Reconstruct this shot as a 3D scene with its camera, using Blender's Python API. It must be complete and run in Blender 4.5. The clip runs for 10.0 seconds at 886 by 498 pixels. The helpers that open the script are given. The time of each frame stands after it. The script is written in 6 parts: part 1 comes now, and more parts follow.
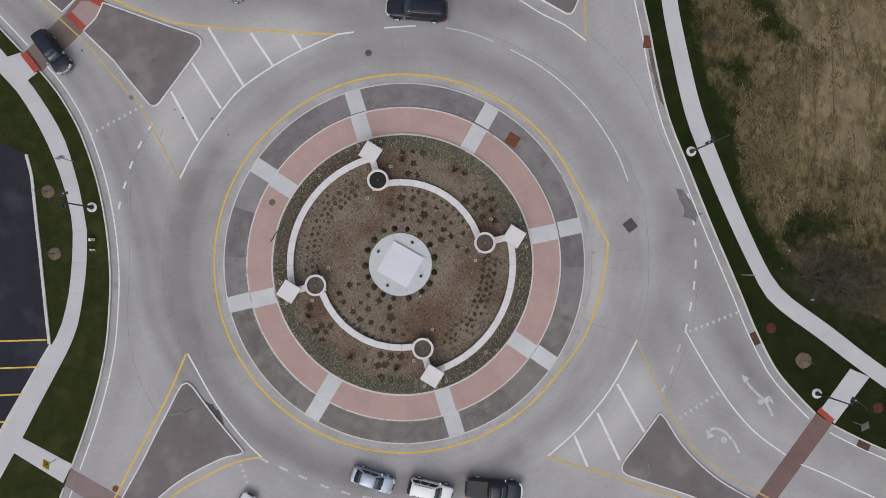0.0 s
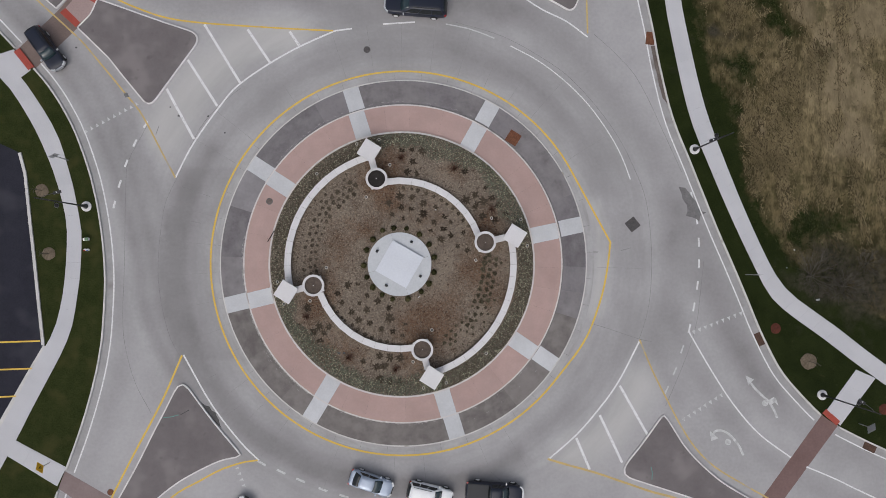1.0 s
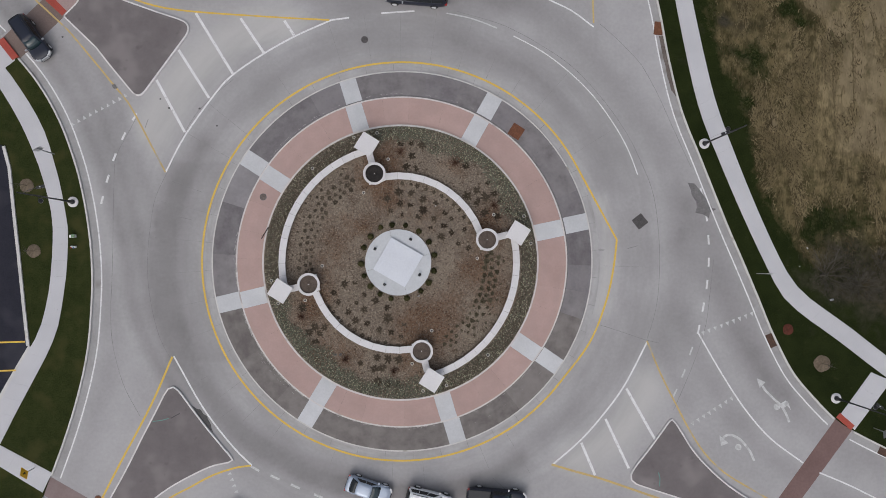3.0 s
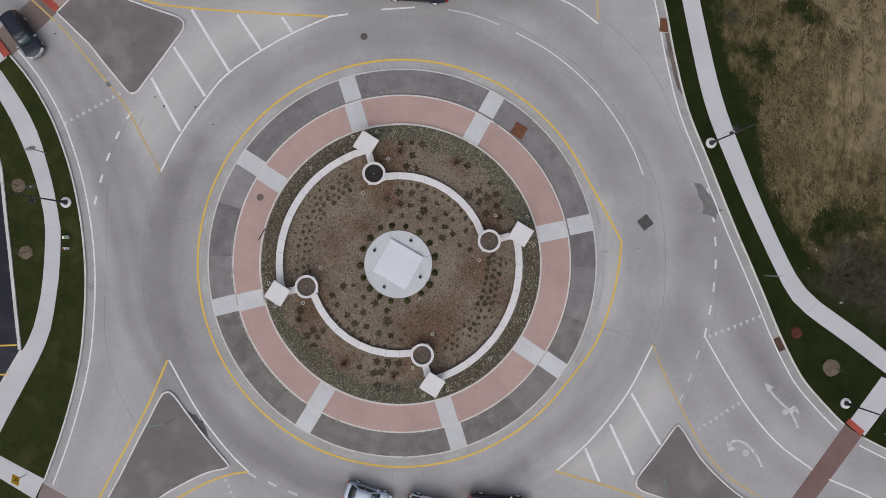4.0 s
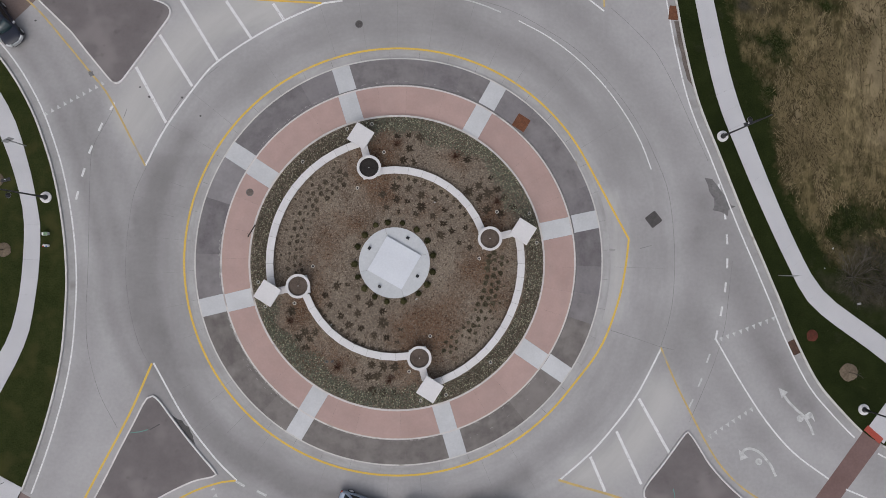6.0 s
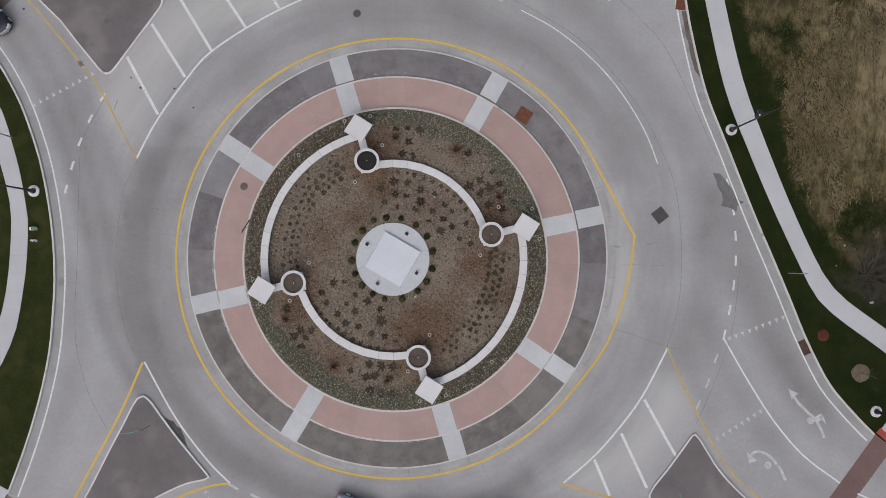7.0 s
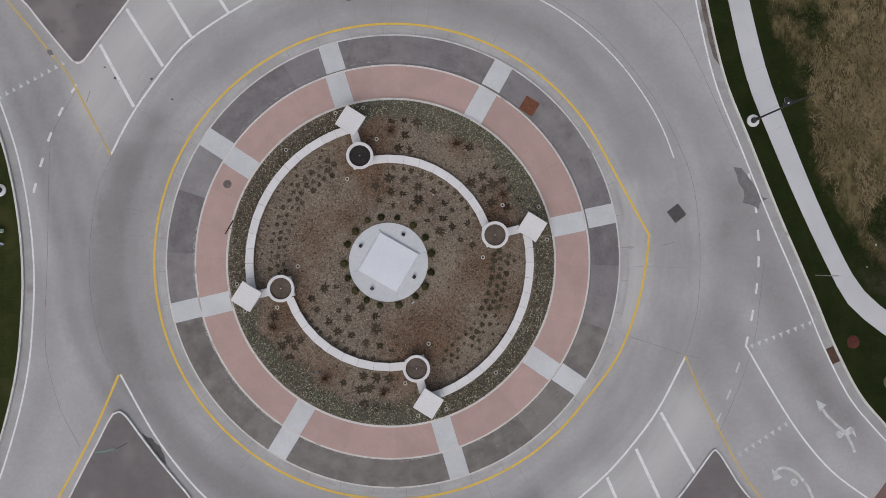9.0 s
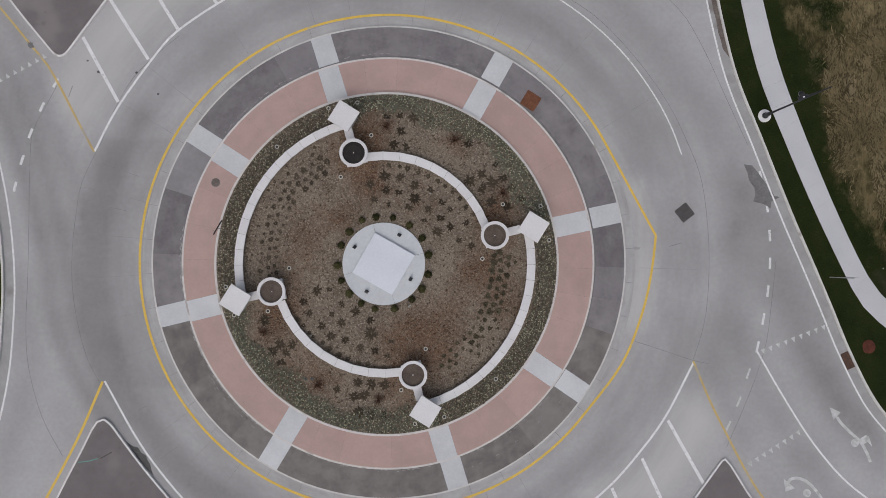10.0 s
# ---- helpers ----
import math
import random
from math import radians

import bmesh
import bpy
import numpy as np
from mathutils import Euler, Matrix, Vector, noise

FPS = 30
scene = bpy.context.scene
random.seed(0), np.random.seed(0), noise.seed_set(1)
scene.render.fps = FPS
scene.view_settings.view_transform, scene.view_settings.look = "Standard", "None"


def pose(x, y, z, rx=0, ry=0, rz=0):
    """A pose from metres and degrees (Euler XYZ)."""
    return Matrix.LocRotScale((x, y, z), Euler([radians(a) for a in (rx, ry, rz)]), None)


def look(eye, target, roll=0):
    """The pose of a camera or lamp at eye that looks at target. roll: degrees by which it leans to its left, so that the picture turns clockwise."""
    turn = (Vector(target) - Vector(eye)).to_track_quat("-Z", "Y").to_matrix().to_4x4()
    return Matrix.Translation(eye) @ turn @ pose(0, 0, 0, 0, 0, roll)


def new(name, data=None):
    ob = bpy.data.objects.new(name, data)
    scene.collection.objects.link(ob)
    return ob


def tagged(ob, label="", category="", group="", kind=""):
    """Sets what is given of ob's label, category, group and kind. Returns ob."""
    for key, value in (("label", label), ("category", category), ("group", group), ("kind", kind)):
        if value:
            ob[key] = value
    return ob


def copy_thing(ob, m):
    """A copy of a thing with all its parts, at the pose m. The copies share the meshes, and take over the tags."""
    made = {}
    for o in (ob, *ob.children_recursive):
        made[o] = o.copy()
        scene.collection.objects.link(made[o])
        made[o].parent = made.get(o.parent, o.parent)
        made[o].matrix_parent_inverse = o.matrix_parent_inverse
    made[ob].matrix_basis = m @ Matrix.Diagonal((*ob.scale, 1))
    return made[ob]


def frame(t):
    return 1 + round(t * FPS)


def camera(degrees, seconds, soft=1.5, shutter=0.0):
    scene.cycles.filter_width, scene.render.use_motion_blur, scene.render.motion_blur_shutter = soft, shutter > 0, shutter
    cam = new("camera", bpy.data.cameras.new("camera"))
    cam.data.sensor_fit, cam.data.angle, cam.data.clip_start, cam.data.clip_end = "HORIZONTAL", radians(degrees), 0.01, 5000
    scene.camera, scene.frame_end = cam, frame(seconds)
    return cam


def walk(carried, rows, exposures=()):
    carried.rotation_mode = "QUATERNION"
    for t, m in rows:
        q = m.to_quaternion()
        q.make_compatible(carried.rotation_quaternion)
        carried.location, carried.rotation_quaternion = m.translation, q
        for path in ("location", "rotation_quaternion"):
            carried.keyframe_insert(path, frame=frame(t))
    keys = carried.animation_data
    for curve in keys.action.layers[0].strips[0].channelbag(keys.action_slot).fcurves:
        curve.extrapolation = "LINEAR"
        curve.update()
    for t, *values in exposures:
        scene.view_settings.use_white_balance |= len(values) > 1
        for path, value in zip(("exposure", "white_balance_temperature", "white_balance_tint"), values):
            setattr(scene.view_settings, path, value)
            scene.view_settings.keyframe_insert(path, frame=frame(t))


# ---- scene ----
cam = camera(67.655, 10.0, soft=0.65)
PATH = [
    (0, pose(2.607, -0.214, 71.011, 1.325, -1.164, 0.000)),
    (0.5, pose(2.621, -0.235, 70.516, 1.366, -1.145, -0.031)),
    (1, pose(2.643, -0.270, 69.975, 1.350, -1.173, -0.040)),
    (1.5, pose(2.661, -0.315, 69.439, 1.341, -1.194, -0.034)),
    (2, pose(2.669, -0.350, 68.841, 1.330, -1.217, -0.019)),
    (2.5, pose(2.643, -0.352, 68.157, 1.261, -1.232, 0.009)),
    (4, pose(2.562, -0.098, 65.995, 1.208, -1.201, 0.050)),
    (4.5, pose(2.595, -0.062, 65.242, 1.231, -1.197, 0.070)),
    (5, pose(2.681, -0.105, 64.486, 1.267, -1.193, 0.048)),
    (5.5, pose(2.756, -0.205, 63.717, 1.305, -1.184, 0.075)),
    (7, pose(2.861, -0.678, 61.066, 1.327, -1.169, 0.269)),
    (7.5, pose(2.871, -0.737, 59.934, 1.311, -1.180, 0.269)),
    (8, pose(2.869, -0.689, 58.817, 1.268, -1.208, 0.272)),
    (8.5, pose(2.878, -0.516, 57.647, 1.274, -1.216, 0.155)),
    (9, pose(2.948, -0.329, 56.554, 1.246, -1.196, -0.001)),
    (9.5, pose(3.105, -0.145, 55.340, 1.186, -1.146, -0.046)),
    (10, pose(3.295, -0.006, 54.230, 1.047, -1.080, -0.022)),
]
walk(cam, PATH, ((0.0, -0.09), (5.5, -0.09), (7.0, -0.16), (10.0, -0.18)))

# ---- world, sun, exposure ----
world = bpy.data.worlds.new("overcast_sky")
scene.world = world
world.use_nodes = True
wn, wl = world.node_tree.nodes, world.node_tree.links
sky = wn.new("ShaderNodeTexSky")
sky.sky_type, sky.sun_disc = "NISHITA", False
sky.sun_elevation, sky.sun_rotation = radians(48), radians(200)
sky.dust_density, sky.air_density = 4.0, 1.0
grey = wn.new("ShaderNodeHueSaturation")
grey.inputs["Saturation"].default_value = 0.45
wl.new(sky.outputs[0], grey.inputs["Color"])
wl.new(grey.outputs[0], wn["Background"].inputs["Color"])
wn["Background"].inputs["Strength"].default_value = 0.15
sun_data = bpy.data.lights.new("sun", "SUN")
sun_data.energy, sun_data.angle, sun_data.color = 0.6, radians(55), (1.0, 0.98, 0.96)
sun = new("sun", sun_data)
sun.matrix_world = look((-8, -20, 40), (0, 0, 0))


# ---- materials ----
def surf(name, dark, light, big=0.25, fine=9.0, rough=0.85, bump=0.15, metal=0.0, rand=0.0, fleck=None, streak=None, spec=0.3, patch=None, grain=0.45):
    """Procedural surface: broad stains, fine grain, optional per-piece variation and flecks."""
    m = bpy.data.materials.new(name)
    m.use_nodes = True
    n, l = m.node_tree.nodes, m.node_tree.links
    b = n["Principled BSDF"]
    b.inputs["Roughness"].default_value, b.inputs["Metallic"].default_value = rough, metal
    b.inputs["Specular IOR Level"].default_value = spec
    co = n.new("ShaderNodeTexCoord")
    src = co.outputs["Object"]
    if streak:
        mp = n.new("ShaderNodeMapping")
        mp.inputs["Scale"].default_value = streak
        l.new(src, mp.inputs["Vector"])
        src = mp.outputs[0]
    n1 = n.new("ShaderNodeTexNoise")
    n1.inputs["Scale"].default_value, n1.inputs["Detail"].default_value = big, 6
    n1.inputs["Roughness"].default_value = 0.62
    n2 = n.new("ShaderNodeTexNoise")
    n2.inputs["Scale"].default_value, n2.inputs["Detail"].default_value = fine, 4
    for q in (n1, n2):
        l.new(src, q.inputs["Vector"])
    mix = n.new("ShaderNodeMath")
    mix.operation = "MULTIPLY_ADD"
    mix.inputs[1].default_value = grain
    l.new(n2.outputs["Fac"], mix.inputs[0])
    m2 = n.new("ShaderNodeMath")
    m2.operation = "MULTIPLY"
    m2.inputs[1].default_value = 1.0 - grain
    l.new(n1.outputs["Fac"], m2.inputs[0])
    l.new(m2.outputs[0], mix.inputs[2])
    fac = mix.outputs[0]
    if rand:
        oi = n.new("ShaderNodeObjectInfo")
        ra = n.new("ShaderNodeMath")
        ra.operation = "MULTIPLY_ADD"
        ra.inputs[1].default_value = rand
        sb = n.new("ShaderNodeMath")
        sb.operation = "SUBTRACT"
        sb.inputs[1].default_value = rand / 2
        l.new(oi.outputs["Random"], ra.inputs[0])
        l.new(fac, ra.inputs[2])
        l.new(ra.outputs[0], sb.inputs[0])
        fac = sb.outputs[0]
    ramp = n.new("ShaderNodeValToRGB")
    ramp.color_ramp.elements[0].position, ramp.color_ramp.elements[1].position = 0.33, 0.67
    ramp.color_ramp.elements[0].color = (*dark, 1)
    ramp.color_ramp.elements[1].color = (*light, 1)
    l.new(fac, ramp.inputs["Fac"])
    out = ramp.outputs["Color"]
    for extra in (patch, fleck):
        if not extra:
            continue
        colour, scale, amount, *soft = extra
        v = n.new("ShaderNodeTexNoise")
        v.inputs["Scale"].default_value, v.inputs["Detail"].default_value = scale, 2
        l.new(co.outputs["Object"], v.inputs["Vector"])
        r = n.new("ShaderNodeValToRGB")
        r.color_ramp.elements[0].position, r.color_ramp.elements[1].position = amount, amount + (soft[0] if soft else 0.06)
        l.new(v.outputs["Fac"], r.inputs["Fac"])
        mx = n.new("ShaderNodeMix")
        mx.data_type = "RGBA"
        l.new(r.outputs["Color"], mx.inputs["Factor"])
        l.new(out, mx.inputs["A"])
        mx.inputs["B"].default_value = (*colour, 1)
        out = mx.outputs["Result"]
    l.new(out, b.inputs["Base Color"])
    if bump:
        bp = n.new("ShaderNodeBump")
        bp.inputs["Strength"].default_value, bp.inputs["Distance"].default_value = bump, 0.02
        l.new(n2.outputs["Fac"], bp.inputs["Height"])
        l.new(bp.outputs[0], b.inputs["Normal"])
    return m


def gloss(name, colour, rough=0.25, metal=0.0, coat=0.0):
    m = surf(name, tuple(c * 0.92 for c in colour), tuple(min(1, c * 1.06) for c in colour), 1.5, 30, rough, 0.0, metal, spec=0.5)
    m.node_tree.nodes["Principled BSDF"].inputs["Coat Weight"].default_value = coat
    return m


def islands(m, spread):
    """Lets each separate wisp of a joined mesh take its own lightness."""
    n, l = m.node_tree.nodes, m.node_tree.links
    b = n["Principled BSDF"]
    base = b.inputs["Base Color"].links[0].from_socket
    geo, span, hsv = n.new("ShaderNodeNewGeometry"), n.new("ShaderNodeMapRange"), n.new("ShaderNodeHueSaturation")
    span.inputs["To Min"].default_value, span.inputs["To Max"].default_value = 1.0 - spread, 1.0 + spread
    l.new(geo.outputs["Random Per Island"], span.inputs["Value"])
    l.new(span.outputs[0], hsv.inputs["Value"])
    l.new(base, hsv.inputs["Color"])
    l.new(hsv.outputs[0], b.inputs["Base Color"])
    return m


def ring_streaks(m, shade, amount, across=1.2, along=3.0, reach=(60, 80)):
    """Smears that run round the roundabout, as tyres leave them; they fade beyond the reach."""
    n, l = m.node_tree.nodes, m.node_tree.links
    b = n["Principled BSDF"]
    base = b.inputs["Base Color"].links[0].from_socket
    co = n.new("ShaderNodeTexCoord")
    flat = n.new("ShaderNodeVectorMath")
    flat.operation = "MULTIPLY"
    flat.inputs[1].default_value = (1, 1, 0)
    l.new(co.outputs["Object"], flat.inputs[0])
    size = n.new("ShaderNodeVectorMath")
    size.operation = "LENGTH"
    l.new(flat.outputs["Vector"], size.inputs[0])
    unit = n.new("ShaderNodeVectorMath")
    unit.operation = "NORMALIZE"
    l.new(flat.outputs["Vector"], unit.inputs[0])
    wide = n.new("ShaderNodeVectorMath")
    wide.operation = "SCALE"
    wide.inputs["Scale"].default_value = along
    l.new(unit.outputs["Vector"], wide.inputs[0])
    up = n.new("ShaderNodeMath")
    up.operation = "MULTIPLY"
    up.inputs[1].default_value = across
    l.new(size.outputs["Value"], up.inputs[0])
    lift = n.new("ShaderNodeCombineXYZ")
    l.new(up.outputs[0], lift.inputs["Z"])
    both = n.new("ShaderNodeVectorMath")
    l.new(wide.outputs["Vector"], both.inputs[0])
    l.new(lift.outputs["Vector"], both.inputs[1])
    nz = n.new("ShaderNodeTexNoise")
    nz.inputs["Scale"].default_value, nz.inputs["Detail"].default_value = 1.0, 5
    nz.inputs["Roughness"].default_value = 0.6
    l.new(both.outputs["Vector"], nz.inputs["Vector"])
    mr = n.new("ShaderNodeMapRange")
    mr.inputs["From Min"].default_value, mr.inputs["From Max"].default_value = 0.4, 0.68
    l.new(nz.outputs["Fac"], mr.inputs["Value"])
    far = n.new("ShaderNodeMapRange")
    far.inputs["From Min"].default_value, far.inputs["From Max"].default_value = reach
    far.inputs["To Min"].default_value, far.inputs["To Max"].default_value = amount, 0.0
    l.new(size.outputs["Value"], far.inputs["Value"])
    k = n.new("ShaderNodeMath")
    k.operation = "MULTIPLY"
    l.new(mr.outputs[0], k.inputs[0])
    l.new(far.outputs[0], k.inputs[1])
    mx = n.new("ShaderNodeMix")
    mx.data_type = "RGBA"
    l.new(k.outputs[0], mx.inputs["Factor"])
    l.new(base, mx.inputs["A"])
    mx.inputs["B"].default_value = (*shade, 1)
    l.new(mx.outputs["Result"], b.inputs["Base Color"])
    return m


def road_surface():
    """Grey concrete, darker in the wheel paths that circle the island."""
    m = surf("road_concrete", (0.3, 0.292, 0.298), (0.4, 0.391, 0.4), 0.13, 3.0, 0.88, 0.1, grain=0.25)
    n, l = m.node_tree.nodes, m.node_tree.links
    b = n["Principled BSDF"]
    base = b.inputs["Base Color"].links[0].from_socket
    co = n.new("ShaderNodeTexCoord")
    at = n.new("ShaderNodeAttribute")
    at.attribute_name = "wear"
    brk = n.new("ShaderNodeTexNoise")
    brk.inputs["Scale"].default_value, brk.inputs["Detail"].default_value = 0.22, 5
    l.new(co.outputs["Object"], brk.inputs["Vector"])
    k = n.new("ShaderNodeMath")
    k.operation = "MULTIPLY_ADD"
    k.inputs[1].default_value, k.inputs[2].default_value = 0.8, 0.45
    l.new(brk.outputs["Fac"], k.inputs[0])
    j = n.new("ShaderNodeMath")
    j.operation = "MULTIPLY"
    l.new(k.outputs[0], j.inputs[0])
    l.new(at.outputs["Fac"], j.inputs[1])
    mx = n.new("ShaderNodeMix")
    mx.data_type, mx.blend_type = "RGBA", "MULTIPLY"
    l.new(j.outputs[0], mx.inputs["Factor"])
    l.new(base, mx.inputs["A"])
    mx.inputs["B"].default_value = (0.57, 0.555, 0.555, 1)
    # where no tyre runs the concrete stays pale
    cl = n.new("ShaderNodeMath")
    cl.operation = "MULTIPLY"
    cl.inputs[1].default_value = -1.0
    l.new(at.outputs["Fac"], cl.inputs[0])
    pale = n.new("ShaderNodeMix")
    pale.data_type = "RGBA"
    l.new(cl.outputs[0], pale.inputs["Factor"])
    l.new(mx.outputs["Result"], pale.inputs["A"])
    pale.inputs["B"].default_value = (0.455, 0.445, 0.438, 1)
    l.new(pale.outputs["Result"], b.inputs["Base Color"])
    return m


def verge_surface():
    """Lawn that gives way to dry straw where the mesh attribute 'dry' rises, and to brown scrub where 'brush' does."""
    m = surf("lawn_and_field", (0.0082, 0.0131, 0.0039), (0.022, 0.028, 0.0088), 0.5, 8.0, 1.0, 0.5, spec=0.05)
    n, l = m.node_tree.nodes, m.node_tree.links
    b = n["Principled BSDF"]
    base = b.inputs["Base Color"].links[0].from_socket
    co = n.new("ShaderNodeTexCoord")

    def noise_at(scale, detail, rough, stretch=(1, 1, 1), turn=0, bend=0.0):
        mp = n.new("ShaderNodeMapping")
        mp.inputs["Scale"].default_value = stretch
        mp.inputs["Rotation"].default_value = (0, 0, radians(turn))
        l.new(co.outputs["Object"], mp.inputs["Vector"])
        q = n.new("ShaderNodeTexNoise")
        q.inputs["Scale"].default_value, q.inputs["Detail"].default_value, q.inputs["Roughness"].default_value = scale, detail, rough
        q.inputs["Distortion"].default_value = bend
        l.new(mp.outputs[0], q.inputs["Vector"])
        return q.outputs["Fac"]

    def calc(op, a, c, d=None):
        q = n.new("ShaderNodeMath")
        q.operation = op
        for k, v in enumerate((a, c, d)):
            if v is None:
                continue
            if isinstance(v, (int, float)):
                q.inputs[k].default_value = v
            else:
                l.new(v, q.inputs[k])
        return q.outputs[0]

    def span(v, lo, hi):
        q = n.new("ShaderNodeMapRange")
        q.inputs["From Min"].default_value, q.inputs["From Max"].default_value = lo, hi
        l.new(v, q.inputs["Value"])
        return q.outputs[0]

    def blend(f, a, c, mode="MIX"):
        q = n.new("ShaderNodeMix")
        q.data_type, q.blend_type = "RGBA", mode
        l.new(f, q.inputs["Factor"])
        for key, v in (("A", a), ("B", c)):
            if isinstance(v, tuple):
                q.inputs[key].default_value = (*v, 1)
            else:
                l.new(v, q.inputs[key])
        return q.outputs["Result"]

    # straw: broad tone, lumps a metre wide, stalks and furrows lying north to south
    broad = noise_at(0.13, 3, 0.5)
    lumps = noise_at(0.8, 7, 0.62, (1.2, 0.8, 1), 12)
    stalks = noise_at(1.0, 6, 0.72, (3.6, 1.0, 1), 5, 1.2)
    tone = calc("ADD", calc("MULTIPLY", broad, 0.2), calc("ADD", calc("MULTIPLY", lumps, 0.5), calc("MULTIPLY", stalks, 0.3)))
    ramp = n.new("ShaderNodeValToRGB")
    e = ramp.color_ramp.elements
    e[0].position, e[0].color = 0.43, (0.038, 0.032, 0.015, 1)
    e[1].position, e[1].color = 0.575, (0.13, 0.103, 0.054, 1)
    q = e.new(0.5)
    q.color = (0.083, 0.067, 0.034, 1)
    l.new(tone, ramp.inputs["Fac"])
    at = n.new("ShaderNodeAttribute")
    at.attribute_name = "dry"
    straw = blend(calc("MULTIPLY", span(at.outputs["Fac"], 1.0, 2.0), 0.9), ramp.outputs["Color"], blend(span(tone, 0.43, 0.575), (0.068, 0.055, 0.028), (0.275, 0.218, 0.127)))
    straw = blend(calc("MULTIPLY", span(at.outputs["Fac"], 1.65, 1.95), 0.7), straw, (0.185, 0.148, 0.094))
    furrow = span(calc("MULTIPLY", span(noise_at(1.0, 4, 0.6, (2.6, 0.42, 1), 3, 0.8), 0.56, 0.68), span(lumps, 0.42, 0.58)), 0.0, 1.0)
    straw = blend(calc("MULTIPLY", furrow, 0.8), straw, (0.058, 0.044, 0.022))
    glint = calc("MULTIPLY", span(noise_at(1.0, 4, 0.65, (3.8, 1.2, 1), -9, 1.5), 0.6, 0.72), span(noise_at(0.35, 2, 0.5), 0.45, 0.62))
    straw = blend(calc("MULTIPLY", glint, 0.45), straw, (0.22, 0.176, 0.105))
    weeds = calc("MULTIPLY", span(noise_at(0.32, 6, 0.62, (1, 0.8, 1), 20), 0.55, 0.6), span(lumps, 0.35, 0.6))
    straw = blend(calc("MULTIPLY", weeds, 0.75), straw, (0.045, 0.042, 0.018))
    bare = span(noise_at(0.3, 4, 0.55, (1, 0.9, 1), -35), 0.6, 0.64)
    straw = blend(calc("MULTIPLY", bare, 0.25), straw, (0.19, 0.152, 0.094))
    edge = calc("ADD", calc("MULTIPLY_ADD", noise_at(1.1, 9, 0.68), 1.8, -0.9), at.outputs["Fac"])
    cover = blend(span(edge, 0.2, 0.8), base, straw)
    br = n.new("ShaderNodeAttribute")
    br.attribute_name = "brush"
    scrub = blend(span(noise_at(1.6, 7, 0.7, (1, 1, 1)), 0.35, 0.66), (0.019, 0.0185, 0.012), (0.064, 0.056, 0.041))
    cover = blend(span(calc("ADD", calc("MULTIPLY_ADD", noise_at(0.7, 5, 0.6), 0.8, -0.4), br.outputs["Fac"]), 0.15, 0.75), cover, scrub)
    l.new(cover, b.inputs["Base Color"])
    return m


def damp_mulch():
    """Weathered bark, redder and darker where the mesh attribute 'damp' rises."""
    m = surf("bark_mulch", (0.086, 0.068, 0.053), (0.245, 0.2, 0.159), 0.35, 6.0, 1.0, 0.9, fleck=((0.29, 0.246, 0.2), 8.0, 0.55, 0.1), patch=((0.075, 0.055, 0.042), 4.5, 0.56, 0.1), spec=0.05, grain=0.55)
    n, l = m.node_tree.nodes, m.node_tree.links
    b = n["Principled BSDF"]
    base = b.inputs["Base Color"].links[0].from_socket
    at = n.new("ShaderNodeAttribute")
    at.attribute_name = "damp"
    co = n.new("ShaderNodeTexCoord")
    nz = n.new("ShaderNodeTexNoise")
    nz.inputs["Scale"].default_value, nz.inputs["Detail"].default_value, nz.inputs["Roughness"].default_value = 1.1, 8, 0.7
    l.new(co.outputs["Object"], nz.inputs["Vector"])
    k = n.new("ShaderNodeMath")
    k.operation = "MULTIPLY_ADD"
    k.inputs[1].default_value = 1.3
    l.new(nz.outputs["Fac"], k.inputs[0])
    l.new(at.outputs["Fac"], k.inputs[2])
    mr = n.new("ShaderNodeMapRange")
    mr.inputs["From Min"].default_value, mr.inputs["From Max"].default_value, mr.inputs["To Max"].default_value = 0.78, 1.35, 0.9
    l.new(k.outputs[0], mr.inputs["Value"])
    mx = n.new("ShaderNodeMix")
    mx.data_type, mx.blend_type = "RGBA", "MULTIPLY"
    l.new(mr.outputs[0], mx.inputs["Factor"])
    l.new(base, mx.inputs["A"])
    mx.inputs["B"].default_value = (0.64, 0.47, 0.38, 1)
    l.new(mx.outputs["Result"], b.inputs["Base Color"])
    return m


M_ROAD = ring_streaks(road_surface(), (0.22, 0.212, 0.214), 0.42, 0.6, 2.6, (25, 31))
M_VERGE = verge_surface()
M_GRASS = surf("lawn", (0.0135, 0.0195, 0.006), (0.0365, 0.0425, 0.0145), 0.7, 7.0, 1.0, 0.5, spec=0.05, patch=((0.05, 0.049, 0.018), 0.45, 0.5, 0.3), grain=0.5)
M_WALK = surf("sidewalk_concrete", (0.43, 0.427, 0.452), (0.51, 0.506, 0.532), 0.3, 12, 0.85, 0.1, rand=0.05)
M_CURB = surf("curb_concrete", (0.44, 0.427, 0.415), (0.58, 0.566, 0.553), 0.6, 5, 0.85, 0.1, patch=((0.3, 0.275, 0.25), 0.7, 0.64, 0.12), grain=0.3)
M_NOSE = surf("white_washed_curb", (0.53, 0.515, 0.515), (0.68, 0.665, 0.665), 0.7, 5, 0.85, 0.1, patch=((0.4, 0.38, 0.37), 0.8, 0.64, 0.1), grain=0.3)
M_RINGCURB = surf("scuffed_ring_curb", (0.46, 0.434, 0.426), (0.61, 0.583, 0.573), 0.7, 5, 0.85, 0.1, patch=((0.36, 0.33, 0.32), 0.7, 0.6, 0.12), grain=0.3)
